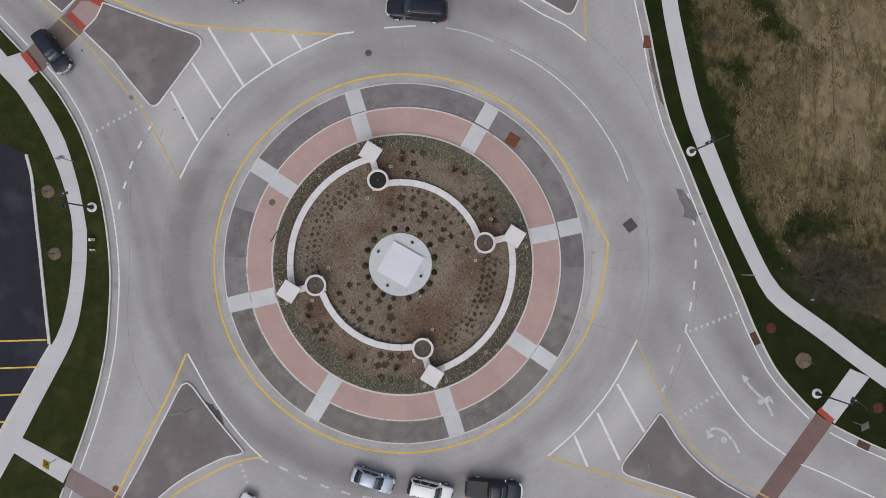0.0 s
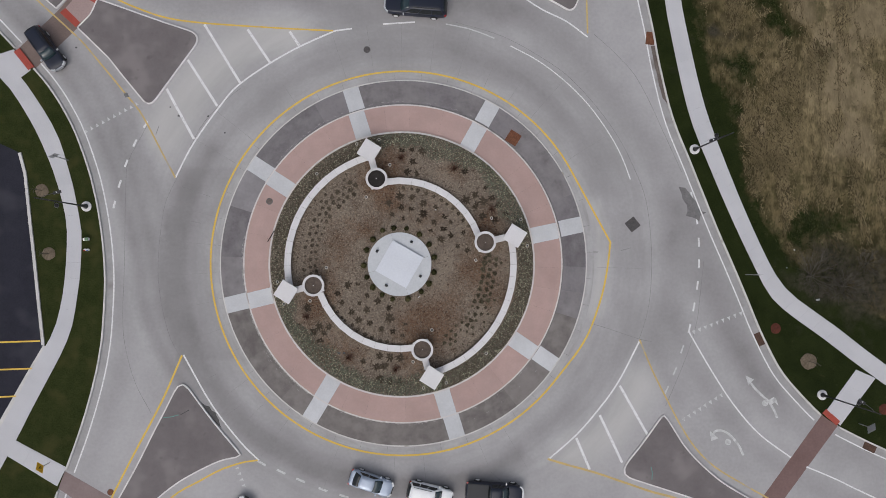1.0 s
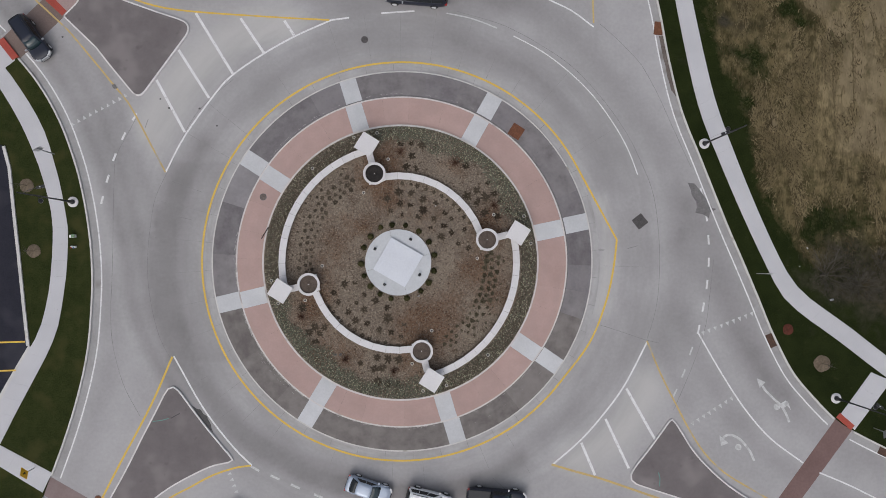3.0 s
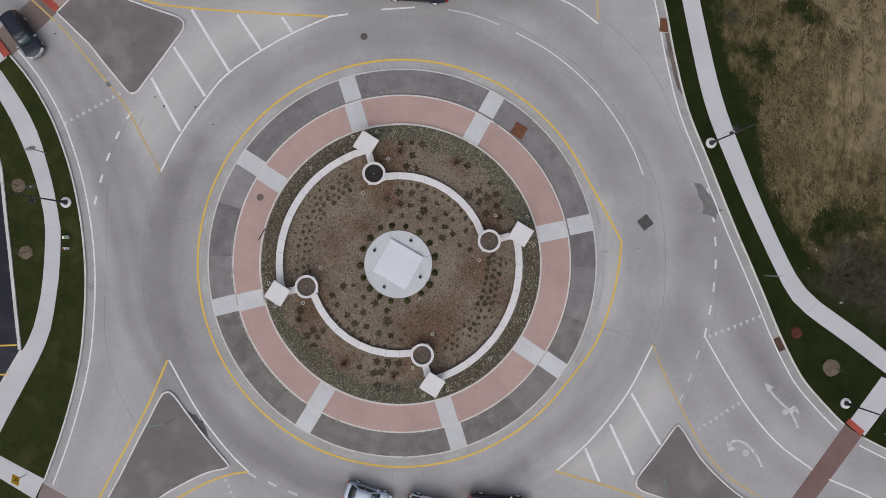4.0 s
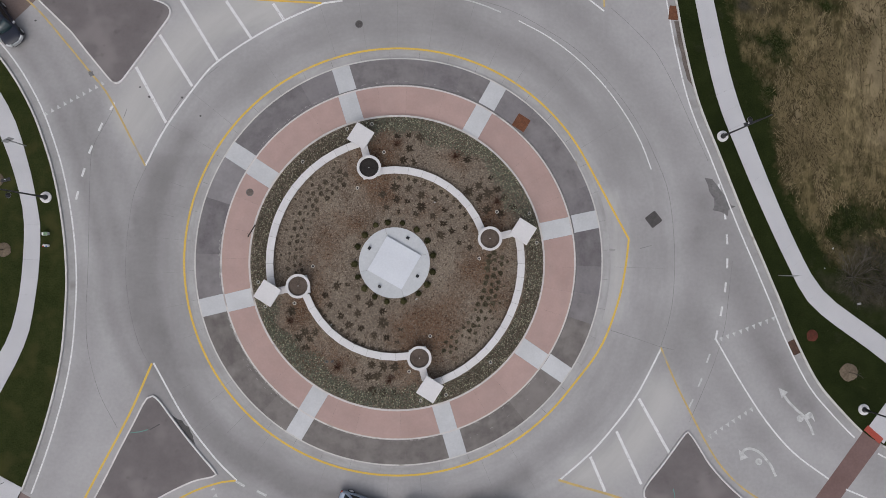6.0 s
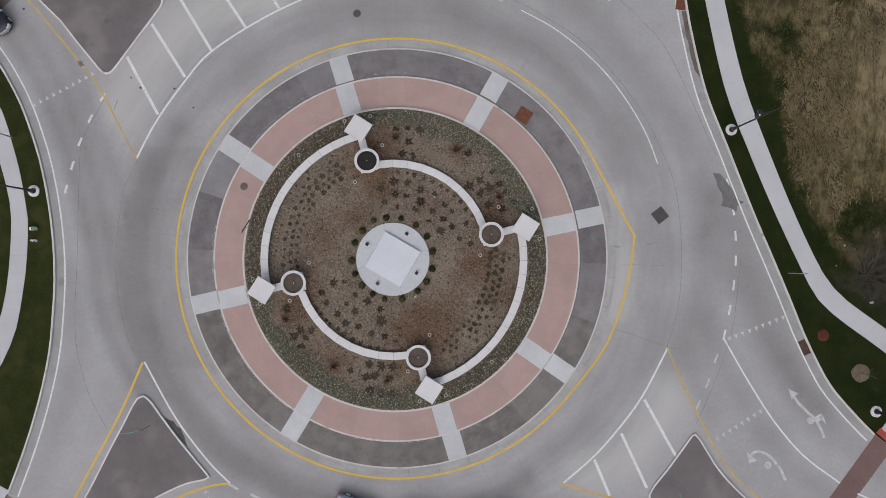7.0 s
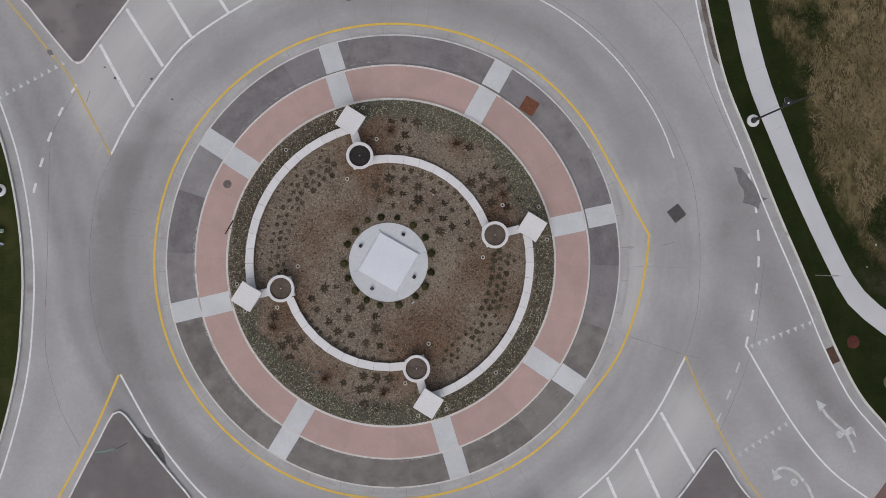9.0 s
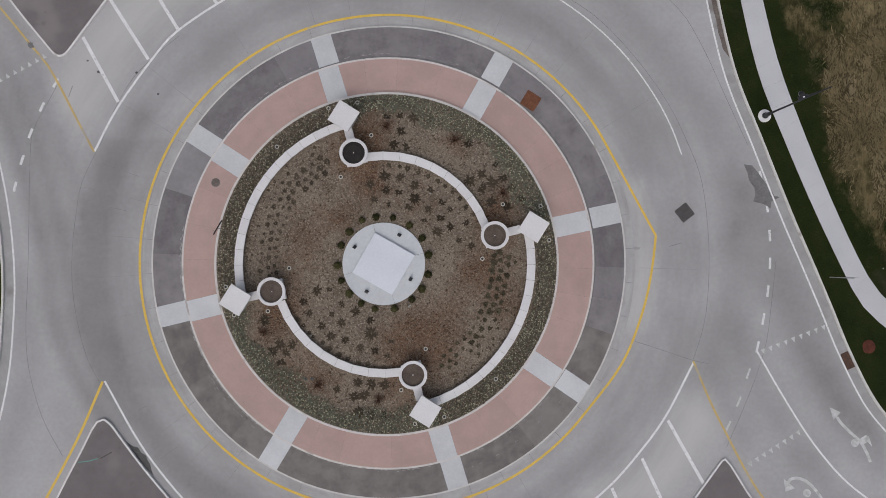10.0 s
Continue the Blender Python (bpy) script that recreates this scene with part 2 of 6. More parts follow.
M_GUTTER = surf("gutter_concrete", (0.255, 0.248, 0.25), (0.35, 0.343, 0.347), 0.45, 3, 0.88, 0.1, patch=((0.2, 0.187, 0.182), 0.35, 0.6, 0.15), grain=0.25)
M_PAN = ring_streaks(surf("ring_gutter_concrete", (0.31, 0.303, 0.305), (0.41, 0.405, 0.41), 0.35, 3, 0.88, 0.1, grain=0.25), (0.25, 0.238, 0.235), 0.5, 1.6, 6.0)
M_ISLAND = surf("stamped_dark_concrete", (0.128, 0.113, 0.116), (0.172, 0.154, 0.157), 0.3, 4, 0.88, 0.2, patch=((0.2, 0.179, 0.181), 0.3, 0.54, 0.16), fleck=((0.112, 0.099, 0.1), 0.8, 0.64, 0.16), grain=0.15)
M_APRON = ring_streaks(surf("dark_apron_concrete", (0.12, 0.109, 0.117), (0.192, 0.179, 0.189), 0.35, 4, 0.86, 0.2, rand=0.3, grain=0.3), (0.225, 0.215, 0.218), 0.45, 0.9, 9.0)
M_APRON_M = ring_streaks(surf("mottled_apron_concrete", (0.128, 0.117, 0.122), (0.212, 0.198, 0.205), 0.55, 3, 0.86, 0.2, rand=0.15, grain=0.25), (0.24, 0.23, 0.232), 0.4, 0.9, 9.0)
M_APRON_L = ring_streaks(surf("pale_apron_concrete", (0.2, 0.188, 0.198), (0.29, 0.277, 0.288), 0.5, 3, 0.86, 0.2, rand=0.1, grain=0.25), (0.2, 0.19, 0.198), 0.5, 0.5, 7.0)
M_APRON_W = ring_streaks(surf("worn_apron_concrete", (0.118, 0.105, 0.102), (0.192, 0.174, 0.168), 0.6, 3, 0.86, 0.2, rand=0.22, grain=0.25, patch=((0.21, 0.193, 0.186), 0.55, 0.56, 0.18)), (0.215, 0.198, 0.188), 0.5, 0.9, 10.0)
M_PINK = ring_streaks(surf("rose_tinted_concrete", (0.355, 0.247, 0.227), (0.43, 0.302, 0.278), 0.3, 5, 0.87, 0.1, rand=0.1, grain=0.3), (0.32, 0.24, 0.225), 0.35, 0.9, 8.0)
M_STRIP = surf("pale_strip_concrete", (0.43, 0.437, 0.457), (0.54, 0.548, 0.57), 0.4, 6, 0.86, 0.1, rand=0.2, grain=0.3)
M_CROSS = surf("red_brown_pavers", (0.142, 0.088, 0.082), (0.192, 0.125, 0.118), 0.25, 4, 0.88, 0.2, grain=0.25)
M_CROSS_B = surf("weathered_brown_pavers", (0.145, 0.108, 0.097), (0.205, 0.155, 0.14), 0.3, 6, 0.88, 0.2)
M_CROSS_S = surf("dusty_rose_pavers", (0.175, 0.128, 0.124), (0.24, 0.187, 0.183), 0.35, 4, 0.88, 0.2, grain=0.25)
M_REFUGE = surf("pale_rose_pavers", (0.3, 0.22, 0.21), (0.37, 0.275, 0.262), 0.3, 6, 0.88, 0.2)
M_TACTILE = surf("red_tactile_plate", (0.27, 0.045, 0.032), (0.38, 0.078, 0.056), 0.8, 14, 0.7, 0.3)
M_WHITE = surf("white_road_paint", (0.56, 0.56, 0.57), (0.74, 0.74, 0.75), 1.2, 8, 0.7, 0.05, patch=((0.42, 0.413, 0.418), 4.5, 0.6, 0.12))
M_WORN = surf("worn_white_paint", (0.36, 0.36, 0.365), (0.62, 0.62, 0.63), 1.6, 5, 0.75, 0.05, patch=((0.38, 0.373, 0.378), 1.6, 0.55, 0.1))
M_ARROW = surf("scuffed_white_paint", (0.37, 0.37, 0.375), (0.57, 0.57, 0.575), 1.8, 4, 0.8, 0.05, patch=((0.36, 0.355, 0.36), 1.3, 0.57, 0.12))
M_LINE = surf("thin_white_paint", (0.52, 0.52, 0.525), (0.7, 0.7, 0.71), 1.2, 5, 0.75, 0.05, patch=((0.4, 0.393, 0.398), 4.0, 0.58, 0.12))
M_YELLOW = surf("yellow_road_paint", (0.56, 0.365, 0.06), (0.7, 0.47, 0.09), 0.9, 6, 0.7, 0.05, patch=((0.47, 0.38, 0.2), 0.8, 0.62, 0.1))
M_FADED = surf("faded_yellow_paint", (0.4, 0.3, 0.14), (0.58, 0.42, 0.155), 0.6, 5, 0.75, 0.05, patch=((0.36, 0.32, 0.25), 0.7, 0.57, 0.12))
M_JOINT = surf("joint_sealant", (0.13, 0.127, 0.13), (0.25, 0.245, 0.25), 0.5, 5, 0.9, 0.0)
M_FAINT = surf("sawn_joint", (0.17, 0.166, 0.168), (0.275, 0.269, 0.272), 0.6, 5, 0.9, 0.0)
M_ASPHALT = surf("fresh_asphalt", (0.018, 0.018, 0.026), (0.03, 0.03, 0.042), 0.5, 10, 0.9, 0.3, spec=0.15, patch=((0.045, 0.045, 0.056), 0.25, 0.56, 0.2))
M_IRON = surf("cast_iron", (0.06, 0.055, 0.055), (0.12, 0.11, 0.11), 3, 25, 0.7, 0.3, 0.3)
M_RUST = surf("rusty_steel", (0.085, 0.036, 0.02), (0.19, 0.075, 0.04), 2.5, 12, 0.85, 0.3)
M_MULCH = damp_mulch()
M_INLET = surf("brown_iron_inlet", (0.04, 0.026, 0.021), (0.115, 0.062, 0.042), 2.5, 12, 0.85, 0.3)
M_SOIL = surf("planter_soil", (0.066, 0.051, 0.043), (0.145, 0.117, 0.1), 1.2, 14, 0.95, 0.8, spec=0.05)
M_PEAT = surf("dark_peat", (0.022, 0.02, 0.02), (0.045, 0.04, 0.038), 1.2, 14, 0.95, 0.8, spec=0.05)
M_CAP = surf("white_cap_stone", (0.555, 0.542, 0.556), (0.652, 0.638, 0.652), 0.5, 9, 0.8, 0.08, rand=0.12)
M_PILLAR = surf("grey_split_stone", (0.2, 0.185, 0.17), (0.34, 0.32, 0.3), 1.5, 10, 0.9, 0.4)
M_SLAB = surf("pale_plaza_concrete", (0.44, 0.455, 0.48), (0.53, 0.545, 0.57), 0.4, 6, 0.82, 0.08, rand=0.08)
M_TOP = surf("white_plinth_concrete", (0.545, 0.565, 0.615), (0.615, 0.638, 0.69), 0.3, 6, 0.8, 0.05)
M_BLACK = gloss("black_powder_coat", (0.016, 0.016, 0.019), 0.4)
M_GALV = gloss("galvanised_steel", (0.4, 0.41, 0.42), 0.45, 0.7)
M_SIGNY = gloss("yellow_sign_face", (0.75, 0.42, 0.02), 0.4)
M_SIGNW = gloss("white_sign_face", (0.75, 0.75, 0.75), 0.4)
M_TWIG = surf("dry_twigs", (0.052, 0.046, 0.039), (0.115, 0.102, 0.088), 1.5, 12, 0.95, 0.3, spec=0.05)
M_DEAD = surf("dormant_perennial", (0.034, 0.026, 0.019), (0.07, 0.056, 0.041), 3, 20, 0.95, 0.3, rand=0.3, spec=0.05)
M_DULL = surf("dull_brown_tufts", (0.05, 0.04, 0.03), (0.098, 0.08, 0.06), 3, 20, 0.95, 0.3, rand=0.3, spec=0.05)
M_SPROUT = surf("budding_perennial", (0.048, 0.041, 0.027), (0.09, 0.078, 0.053), 3, 20, 0.95, 0.3, rand=0.3, spec=0.05)
M_SHRUB = surf("olive_shrub", (0.03, 0.03, 0.013), (0.062, 0.058, 0.026), 3, 20, 0.9, 0.3, rand=0.5, spec=0.05)
M_REDTWIG = surf("red_brown_twigs", (0.05, 0.026, 0.018), (0.1, 0.056, 0.04), 3, 20, 0.95, 0.2, spec=0.05)
M_GREYLEAF = surf("grey_blue_leaves", (0.1, 0.105, 0.11), (0.17, 0.175, 0.18), 3, 20, 0.95, 0.2, spec=0.05)
M_SCUFF = surf("pale_scuffed_concrete", (0.2, 0.192, 0.188), (0.36, 0.35, 0.342), 2.0, 9, 0.9, 0.1)
M_LITTER = surf("leaf_litter", (0.04, 0.034, 0.025), (0.15, 0.13, 0.1), 4.0, 20, 0.95, 0.2, spec=0.05)
M_COVER = surf("groundcover_leaves", (0.05, 0.056, 0.04), (0.185, 0.19, 0.145), 5.0, 20, 0.9, 0.2, spec=0.05)
M_BLOOM = surf("pale_blooms", (0.25, 0.238, 0.155), (0.47, 0.45, 0.33), 2.0, 20, 0.9, 0.1)
M_STRAW = islands(surf("dry_straw", (0.09, 0.073, 0.039), (0.205, 0.165, 0.097), 0.25, 12, 0.95, 0.1, spec=0.05, grain=0.2), 0.18)
# dark tone gives the straw clumps a shaded side by colour
M_THATCH = islands(surf("shade_toned_stalks", (0.044, 0.034, 0.018), (0.074, 0.058, 0.032), 0.8, 12, 0.95, 0.1, spec=0.05), 0.3)
M_RUT = islands(surf("flattened_stalks", (0.075, 0.06, 0.033), (0.12, 0.096, 0.054), 0.8, 12, 0.95, 0.1, spec=0.05), 0.25)
M_WEED = islands(surf("field_weed_leaves", (0.014, 0.018, 0.007), (0.05, 0.052, 0.021), 0.8, 12, 0.95, 0.1, spec=0.05), 0.6)
M_MULCHRING = surf("tree_ring_mulch", (0.075, 0.058, 0.04), (0.175, 0.137, 0.1), 1.5, 8, 0.95, 0.6)
M_REDMULCH = surf("red_mulch", (0.05, 0.017, 0.01), (0.105, 0.028, 0.018), 1.5, 8, 0.95, 0.6)
M_STAIN = surf("damp_dirt", (0.105, 0.1, 0.103), (0.19, 0.182, 0.185), 1.2, 6, 0.7, 0.1)
M_SILT = surf("brown_silt", (0.085, 0.068, 0.06), (0.17, 0.145, 0.132), 0.9, 6, 0.9, 0.2)
M_MUD = surf("wet_silt", (0.04, 0.04, 0.042), (0.085, 0.08, 0.08), 1.5, 9, 0.5, 0.1)
M_COLLAR = surf("dusty_beige_plastic", (0.34, 0.32, 0.285), (0.5, 0.475, 0.43), 6, 25, 0.7, 0.1)
M_TEAL = surf("teal_marking_paint", (0.09, 0.2, 0.175), (0.14, 0.29, 0.25), 2, 10, 0.8, 0.0)
M_GLASS = gloss("dark_car_glass", (0.006, 0.009, 0.011), 0.2, 0.0, 0.0)
M_SHIELD = gloss("teal_windshield_glass", (0.017, 0.033, 0.04), 0.1, 0.0, 0.3)
M_TYRE = gloss("tyre_rubber", (0.018, 0.018, 0.018), 0.8)
M_RIM = gloss("alloy_rim", (0.68, 0.68, 0.69), 0.35, 0.3)
M_CHROME = gloss("chrome_trim", (0.5, 0.51, 0.53), 0.3, 0.6)
M_LAMP = gloss("clear_headlamp", (0.5, 0.51, 0.53), 0.2, 0.0, 0.6)
M_TAIL = gloss("red_tail_lamp", (0.32, 0.015, 0.015), 0.2, 0.0, 0.6)
M_TONNEAU = gloss("black_bed_cover", (0.007, 0.0085, 0.013), 0.5)
M_TRIM = gloss("black_car_trim", (0.012, 0.012, 0.013), 0.5)
PAINT_NIGHT = gloss("blue_black_car_paint", (0.006, 0.009, 0.022), 0.4, 0.0, 0.08)
PAINT_WHITE = gloss("white_car_paint", (0.72, 0.73, 0.75), 0.3, 0.0, 1.0)
PAINT_SILVER = gloss("silver_blue_car_paint", (0.29, 0.34, 0.43), 0.34, 0.3, 0.6)


# ---- building helpers ----
def obj(name, bm, material, parent=None, label="", smooth=False):
    me = bpy.data.meshes.new(name)
    bm.normal_update()
    bm.to_mesh(me)
    bm.free()
    if smooth:
        for p in me.polygons:
            p.use_smooth = True
    me.materials.append(material)
    ob = new(name, me)
    if parent:
        ob.parent = parent
    if label:
        ob["label"] = label
    return ob


def part(name, bm, material, parent, label="", smooth=False):
    return obj(name, bm, material, parent, label, smooth)


def thing(name, label, category, m=None, group="", kind=""):
    e = new(name)
    if m is not None:
        e.matrix_world = m
    return tagged(e, label, category, group, kind)


def prism(pts, z0, z1, bm=None):
    """Upright solid over a plan outline."""
    bm = bm or bmesh.new()
    area = sum(a[0] * b[1] - b[0] * a[1] for a, b in zip(pts, pts[1:] + pts[:1]))
    if area < 0:
        pts = pts[::-1]
    lo = [bm.verts.new((p[0], p[1], z0)) for p in pts]
    hi = [bm.verts.new((p[0], p[1], z1)) for p in pts]
    n = len(pts)
    bm.faces.new(hi)
    for i in range(n):
        j = (i + 1) % n
        bm.faces.new((lo[i], lo[j], hi[j], hi[i]))
    return bm


def spline(pts, step=0.8):
    """Catmull-Rom curve through control points."""
    out = []
    p = [Vector(q) for q in pts]
    p = [p[0] * 2 - p[1]] + p + [p[-1] * 2 - p[-2]]
    for i in range(1, len(p) - 2):
        a, b, c, d = p[i - 1:i + 3]
        k = max(1, int((c - b).length / step))
        for j in range(k):
            t = j / k
            out.append(0.5 * (2 * b + (c - a) * t + (2 * a - 5 * b + 4 * c - d) * t * t + (3 * b - a - 3 * c + d) * t ** 3))
    out.append(p[-2])
    return [(q.x, q.y) for q in out]


def offset(pts, d):
    """Plan curve moved d metres to its left."""
    out = []
    for i, q in enumerate(pts):
        a, b = Vector(pts[max(0, i - 1)]), Vector(pts[min(len(pts) - 1, i + 1)])
        t = (b - a).normalized()
        out.append((q[0] - t.y * d, q[1] + t.x * d))
    return out


def ribbon(pts, w, z0, z1, bm=None, closed=False):
    """Solid strip of width w along a plan curve."""
    bm = bm or bmesh.new()
    if closed:
        n = len(pts)
        left, right = [], []
        for i in range(n):
            t = (Vector(pts[(i + 1) % n]) - Vector(pts[i - 1])).normalized()
            left.append((pts[i][0] - t.y * w / 2, pts[i][1] + t.x * w / 2))
            right.append((pts[i][0] + t.y * w / 2, pts[i][1] - t.x * w / 2))
    else:
        left, right = offset(pts, w / 2), offset(pts, -w / 2)
    rows = [[bm.verts.new((*l, z1)), bm.verts.new((*r, z1)), bm.verts.new((*r, z0)), bm.verts.new((*l, z0))] for l, r in zip(left, right)]
    pairs = list(zip(rows, rows[1:])) + ([(rows[-1], rows[0])] if closed else [])
    for a, b in pairs:
        for k in range(4):
            if k == 2:
                continue
            bm.faces.new((a[k], a[(k + 1) % 4], b[(k + 1) % 4], b[k]))
    if not closed:
        bm.faces.new(rows[0][::-1])
        bm.faces.new(rows[-1])
    bmesh.ops.recalc_face_normals(bm, faces=bm.faces)
    return bm


def arc(r, a0, a1, c=(0, 0), step=2.0):
    k = max(2, int(abs(a1 - a0) / step))
    return [(c[0] + r * math.cos(radians(a0 + (a1 - a0) * i / k)), c[1] + r * math.sin(radians(a0 + (a1 - a0) * i / k))) for i in range(k + 1)]


def fillet(pts, radii, seg=6):
    """Rounds the corners of a plan outline."""
    out = []
    n = len(pts)
    for i in range(n):
        p, a, b, r = Vector(pts[i]), Vector(pts[i - 1]), Vector(pts[(i + 1) % n]), radii[i]
        if r <= 0:
            out.append(tuple(p))
            continue
        u, v = (a - p).normalized(), (b - p).normalized()
        half = u.angle(v) / 2
        d = min(r / math.tan(half), 0.45 * min((a - p).length, (b - p).length))
        s, e = p + u * d, p + v * d
        for k in range(seg + 1):
            t = k / seg
            out.append(tuple((1 - t) ** 2 * s + 2 * t * (1 - t) * p + t * t * e))
    return out


def box(bm, x0, x1, y0, y1, z0, z1, m=None, taper=0.0):
    vs = []
    for z, k in ((z0, 0), (z1, taper)):
        for x, y in ((x0 + k, y0 + k), (x1 - k, y0 + k), (x1 - k, y1 - k), (x0 + k, y1 - k)):
            v = Vector((x, y, z))
            vs.append(bm.verts.new(m @ v if m is not None else v))
    for f in ((0, 3, 2, 1), (4, 5, 6, 7), (0, 1, 5, 4), (1, 2, 6, 5), (2, 3, 7, 6), (3, 0, 4, 7)):
        bm.faces.new([vs[i] for i in f])
    return bm


def lathe(profile, seg=20, bm=None, m=None):
    """Turned solid from (radius, height) pairs, bottom to top."""
    bm = bm or bmesh.new()
    rings = []
    for r, z in profile:
        ring = []
        for k in range(seg):
            a = 2 * math.pi * k / seg
            v = Vector((r * math.cos(a), r * math.sin(a), z))
            ring.append(bm.verts.new(m @ v if m is not None else v))
        rings.append(ring)
    for a, b in zip(rings, rings[1:]):
        for k in range(seg):
            bm.faces.new((a[k], a[(k + 1) % seg], b[(k + 1) % seg], b[k]))
    if profile[-1][0] > 1e-4:
        bm.faces.new(rings[-1])
    if profile[0][0] > 1e-4:
        bm.faces.new(rings[0][::-1])
    return bm


def tube(bm, p, q, r0, r1, seg=6):
    p, q = Vector(p), Vector(q)
    rot = (q - p).to_track_quat("Z", "Y").to_matrix()
    a = [bm.verts.new(p + rot @ Vector((r0 * math.cos(2 * math.pi * k / seg), r0 * math.sin(2 * math.pi * k / seg), 0))) for k in range(seg)]
    b = [bm.verts.new(q + rot @ Vector((r1 * math.cos(2 * math.pi * k / seg), r1 * math.sin(2 * math.pi * k / seg), 0))) for k in range(seg)]
    for k in range(seg):
        bm.faces.new((a[k], a[(k + 1) % seg], b[(k + 1) % seg], b[k]))
    bm.faces.new(b)
    bm.faces.new(a[::-1])
    return bm


def bevelled(bm, w=0.03, seg=2):
    bmesh.ops.bevel(bm, geom=[e for e in bm.edges if e.is_manifold and e.calc_face_angle(0) > 0.5], offset=w, segments=seg, affect="EDGES", profile=0.5, clamp_overlap=True)
    return bm

# ---- ground, road, verges ----
bm = bmesh.new()
bmesh.ops.create_grid(bm, x_segments=2, y_segments=2, size=2500)
bmesh.ops.translate(bm, verts=bm.verts, vec=(0, 0, -0.06))
tagged(obj("ground", bm, M_GRASS), "open grass ground reaching the horizon", "ground", kind="structure")

# wheel paths that darken the concrete: a course of points, half width, strength
NW_LANE = spline([(-50, 36), (-38, 23.8), (-33.5, 18), (-30.2, 11), (-27.5, 2), (-26, -6), (-22, -13)], 0.4)
WEAR = [
    (spline([(-25.2, 13.5), (-22.5, 18), (-17.5, 22.3), (-12, 24)]), 2.2, -0.95), (spline([(18, -20), (22, -17.5), (25, -13)]), 2.0, -0.85),
    (spline([(30.0, 6), (31.6, 2.5), (33.3, -3), (35.3, -8), (38.5, -13.5)]), 1.8, 0.65),
    (arc(23.4, 0, 360), 2.0, 0.1), (arc(24.8, 58, 128), 3.0, 0.22), (spline([(20.3, 6), (21.0, 2), (20.7, -2), (20.2, -5)]), 0.8, -0.7),
    (arc(23.6, 150, 300), 1.0, 0.75), (arc(24.6, 158, 205), 0.9, 0.45), (arc(22.6, 20, 150), 1.3, 0.3), (arc(22.9, -60, 10), 0.9, 0.2),
    (spline([(-2, 29.5), (8, 28.2), (17, 23.2), (24, 15.5), (27.8, 8.0), (28.2, -2), (26.5, -8), (29, -14)]), 1.5, 0.5),
    (spline([(4, 23.4), (14, 18.6), (21, 10), (24.6, 2), (23.5, -7), (18, -15), (8, -22.5)]), 1.1, 0.28),
    (offset(NW_LANE, 1.0), 0.65, 0.3), (offset(NW_LANE, -0.9), 0.65, 0.3), (NW_LANE, 0.5, -0.15), (offset(NW_LANE, -2.0), 0.7, -0.2),
    (spline([(-50, 36), (-38, 23.8), (-33.5, 18), (-30.2, 11), (-27.5, 2), (-26, -6), (-22, -13), (-14, -19.2), (-4, -23.2), (10, -24.5)]), 1.8, 0.58),
    (spline([(-46, 37), (-35, 25.5), (-31, 19.5), (-27.8, 12), (-25, 4)]), 0.9, 0.45),
    (spline([(-30, -2), (-29.3, -9), (-31, -16), (-34, -25)]), 1.3, 0.35),
    (spline([(28.5, 2), (32.5, -4), (35.8, -10), (40.5, -15.8), (47, -20.2), (60, -26)]), 1.5, 0.4),
    (spline([(28.5, -6), (31.5, -12.5), (36, -18.6), (43, -23.6), (60, -30.5)]), 1.3, 0.5),
    (spline([(-16, 30.5), (-8, 27), (2, 27.2), (10, 26.4)]), 1.5, 0.5), (spline([(-34, 33), (-24, 28.2), (-10, 28.8), (4, 29.6), (14, 27.0)]), 1.6, 0.5),
]


def worn(x, y):
    # the circling slabs are darker than the entry slabs that meet them at the seam in the west
    v = 0.28 if x * x + y * y < 25.6 ** 2 and x < -14 and abs(y) < 10 else 0.0
    for course, w, k in WEAR:
        d2 = min((x - p[0]) ** 2 + (y - p[1]) ** 2 for p in course)
        if d2 < 9 * w * w:
            v += k * math.exp(-d2 / (w * w))
    return max(-0.8, min(1.0, v))


bm = prism([(-75, -62), (95, -62), (95, 62), (-75, 62)], -0.05, 0.0)
for f in list(bm.faces):
    if f.normal.z > 0.5 or abs(sum(v.co.z for v in f.verts)) < 1e-6:
        bmesh.ops.delete(bm, geom=[f], context="FACES_ONLY")
wear_layer = bm.verts.layers.float.new("wear")
xs = [-75, -60, -52] + [-48 + 0.48 * k for k in range(218)] + [62, 78, 95]
yy = [-62, -48, -38] + [-33 + 0.48 * k for k in range(138)] + [38, 48, 62]
prev = None
for y in yy:
    row = [bm.verts.new((x, y, 0.0)) for x in xs]
    for v in row:
        v[wear_layer] = worn(v.co.x, v.co.y) if abs(y) < 36 and v.co.x**2 + y * y > 380 else 0.0
    if prev:
        for k in range(len(row) - 1):
            bm.faces.new((prev[k], prev[k + 1], row[k + 1], row[k]))
    prev = row
road = tagged(obj("road", bm, M_ROAD), "grey concrete roundabout carriageway with tyre-darkened lanes", "road", kind="structure")

